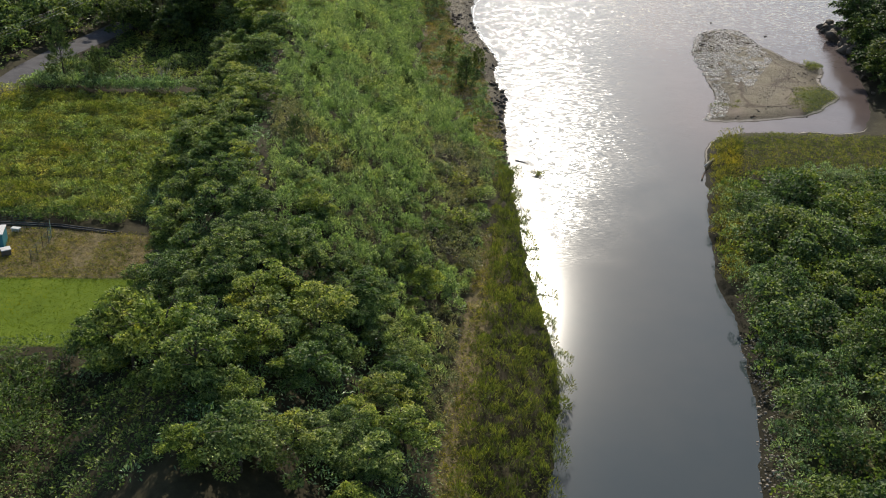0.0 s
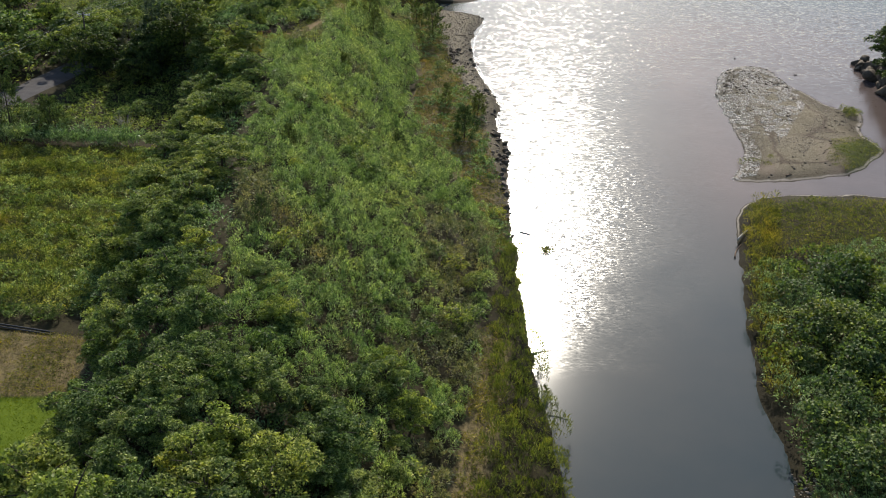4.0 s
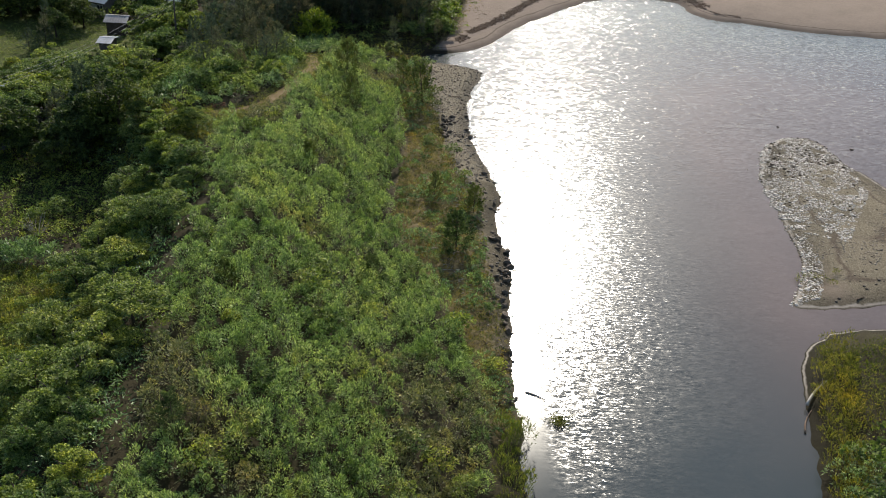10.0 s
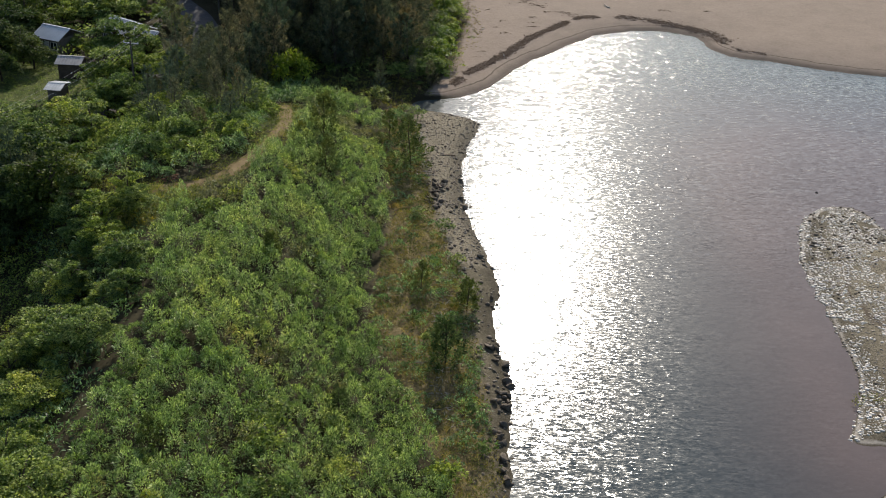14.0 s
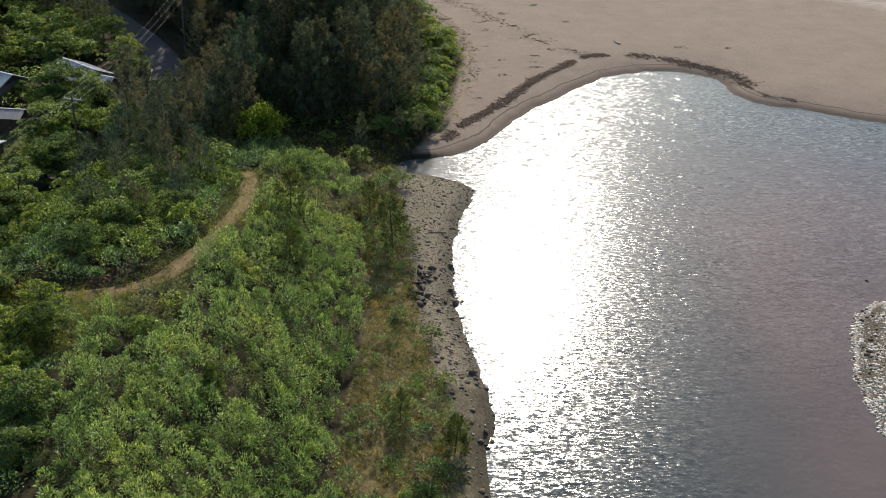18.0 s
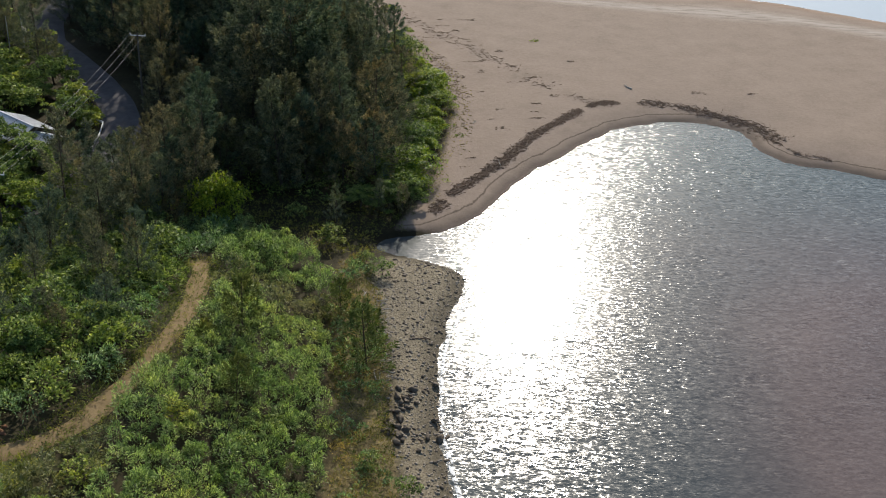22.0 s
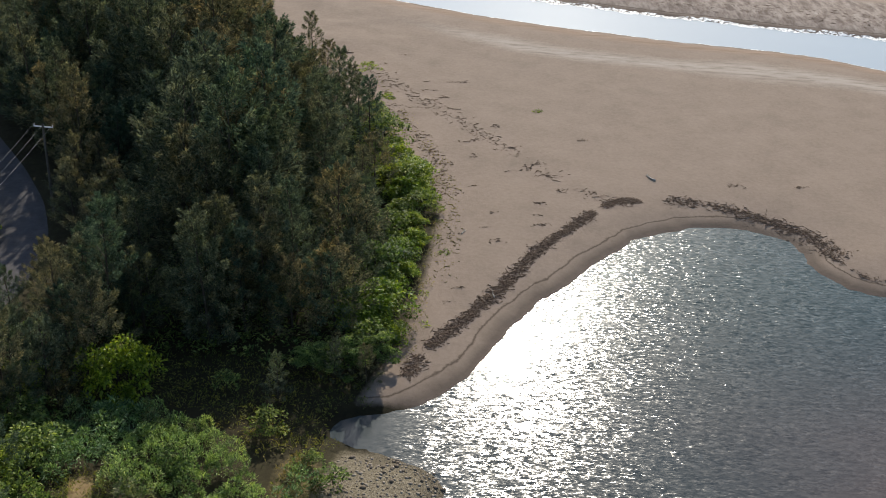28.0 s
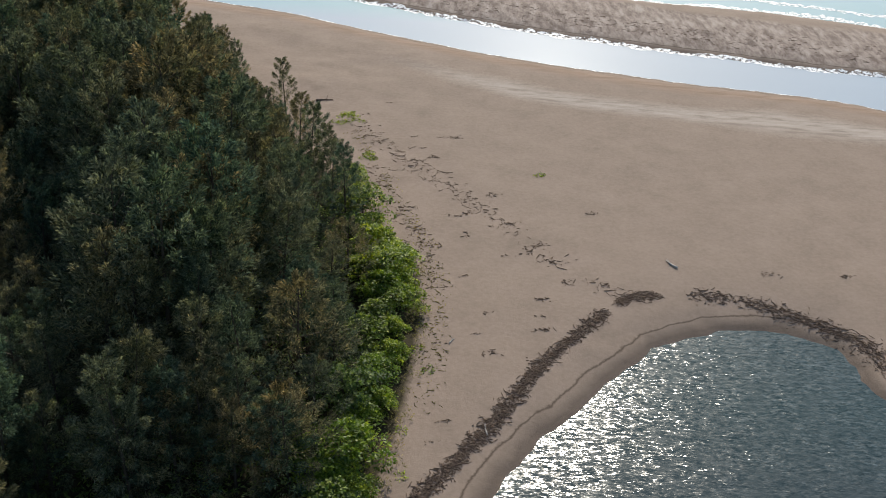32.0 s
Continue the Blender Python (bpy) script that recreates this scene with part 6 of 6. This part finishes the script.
# garden fence round the bare plot
fence = tagged(new("garden_fence"), "thin post and net fence round a bare plot", "fence")
FL = [(-44, 95.0), (-41.6, 95.0), (-36.4, 94.4), (-35.7, 92.3), (-36.2, 86.8)]
fp = np.array(FL)
s_ = np.concatenate([[0], np.cumsum(np.linalg.norm(np.diff(fp, axis=0), axis=1))])
post_v, post_f = join_tubes([tube([(0, 0, -0.2), (0, 0, 1.4)], [0.035, 0.03], 6)])
post_me = mesh_np("post", post_v, post_f, M_POLE)
spots = [(float(np.interp(u, s_, fp[:, 0])), float(np.interp(u, s_, fp[:, 1]))) for u in np.arange(0, s_[-1], 1.3)]
for x, y in spots:
    o = new("post", post_me)
    o.parent = fence
    o.matrix_basis = pose(x, y, float(height(x, y)))
M_NET = plain("green_net", [(0.3, (0.03, 0.12, 0.09)), (0.7, (0.06, 0.18, 0.14))], 3.0, 0.7, 0.002)
for (xa, ya), (xb, yb) in zip(spots, spots[1:]):
    za, zb = float(height(xa, ya)), float(height(xb, yb))
    ts = [tube([(0, 0, 0), (0, 0, 0.01)], [0.001, 0.001], 3)]
    V, F = [], []
    for zz in np.arange(0.15, 1.36, 0.2):
        b = len(V)
        V += [(xa, ya, za + zz - 0.01), (xb, yb, zb + zz - 0.01), (xb, yb, zb + zz + 0.01), (xa, ya, za + zz + 0.01)]
        V += [(xa + 0.012, ya + 0.012, za + zz), (xb + 0.012, yb + 0.012, zb + zz)]
        F += [(b, b + 1, b + 5, b + 4), (b + 4, b + 5, b + 2, b + 3), (b + 3, b + 2, b + 1, b)]
    o = new("net_wire", mesh_np("net_wire", np.array(V), np.array(F), M_NET))
    o.parent = fence


# low guard rail on the bend of the lane
rail = tagged(new("guard_rail"), "pale bent metal guard rail at the bend of the lane", "railing")
RL = [(-35.4, 225.6), (-33.8, 224.4), (-33.2, 221), (-33, 217.5), (-33.4, 214.6)]
top_pts = [(x, y, float(height(x, y)) + 0.75) for x, y in RL]
for a_, b_ in zip(top_pts, top_pts[1:]):
    d_ = Vector(b_) - Vector(a_)
    side = Vector((-d_.y, d_.x, 0)).normalized() * 0.04
    V = [tuple(Vector(q) + side * s + Vector((0, 0, z))) for q in (a_, b_) for s, z in ((-1, -0.14), (1, -0.14), (1, 0.14), (-1, 0.14))]
    o = new("rail", mesh_np("rail", np.array(V), np.array([(0, 1, 5, 4), (1, 2, 6, 5), (2, 3, 7, 6), (3, 0, 4, 7), (0, 3, 2, 1), (4, 5, 6, 7)]), M_STEEL))
    o.parent = rail
for q in top_pts:
    v, w = join_tubes([tube([(q[0], q[1], q[2] - 1.0), (q[0], q[1], q[2] + 0.1)], [0.06, 0.06], 6)])
    o = new("post", mesh_np("post", v, w, M_STEEL))
    o.parent = rail


def crate(x, y, yaw, w, d, h, body_m, lid_m, label):
    root = tagged(new("storage_box"), label, "box")
    root.matrix_world = pose(x, y, float(height(x, y)) - 0.03, 0, 0, yaw)
    bm = bmesh.new()
    box(bm, -w / 2, w / 2, -d / 2, d / 2, 0, h, 0.03)
    part("body", bm, body_m, root)
    bm = bmesh.new()
    box(bm, -w / 2 - 0.05, w / 2 + 0.05, -d / 2 - 0.05, d / 2 + 0.05, h, h + 0.08, 0.02)
    part("lid", bm, lid_m, root)


M_TEAL = plain("teal_tarp", [(0.3, (0.02, 0.16, 0.2)), (0.7, (0.05, 0.25, 0.3))], 1.5, 0.6, 0.01)
crate(-40.3, 91.3, 10, 1.3, 2.0, 1.6, M_TEAL, M_PAINT, "white-topped teal garden hut")
crate(-38.9, 89.3, 30, 0.8, 0.7, 0.7, M_WALL, M_PAINT, "small box with a pale lid on bare soil")
crate(-39.6, 94.0, -10, 0.8, 0.4, 0.4, M_PAINT, M_PAINT, "white tub beside the net fence")
for off in (0.0, 0.35):
    ln_ = [(-58, 95.6 - off), (-44, 95.9 - off), (-36, 95.6 - off), (-29.6, 94.1 - off)]
    pts = [(x, y, float(height(x, y)) + 0.07) for x, y in ln_]
    cu = bpy.data.curves.new("irrigation_pipe", "CURVE")
    cu.dimensions, cu.bevel_depth = "3D", 0.07
    sp = cu.splines.new("POLY")
    sp.points.add(3)
    for q, c in zip(sp.points, pts):
        q.co = (*c, 1)
    cu.materials.append(plain("black_pipe", [(0.3, (0.015, 0.015, 0.015)), (0.7, (0.04, 0.04, 0.04))], 2.0, 0.5, 0.002))
    tagged(new("irrigation_pipe", cu), "black irrigation pipe lying along the ditch", "pipe", "irrigation pipes")
# heap of red soil and rubble by the end of the track
stones("rubble_heap", scatter([(-22.6, 157.8), (-20.6, 158.4), (-21, 160.4), (-23.2, 159.6)], 0.3, 0.8), (0.08, 0.3), plain("red_soil", [(0.3, (0.10, 0.05, 0.03)), (0.7, (0.24, 0.12, 0.07))], 2.0, 0.9), "reddish soil and rubble heap by the track end")
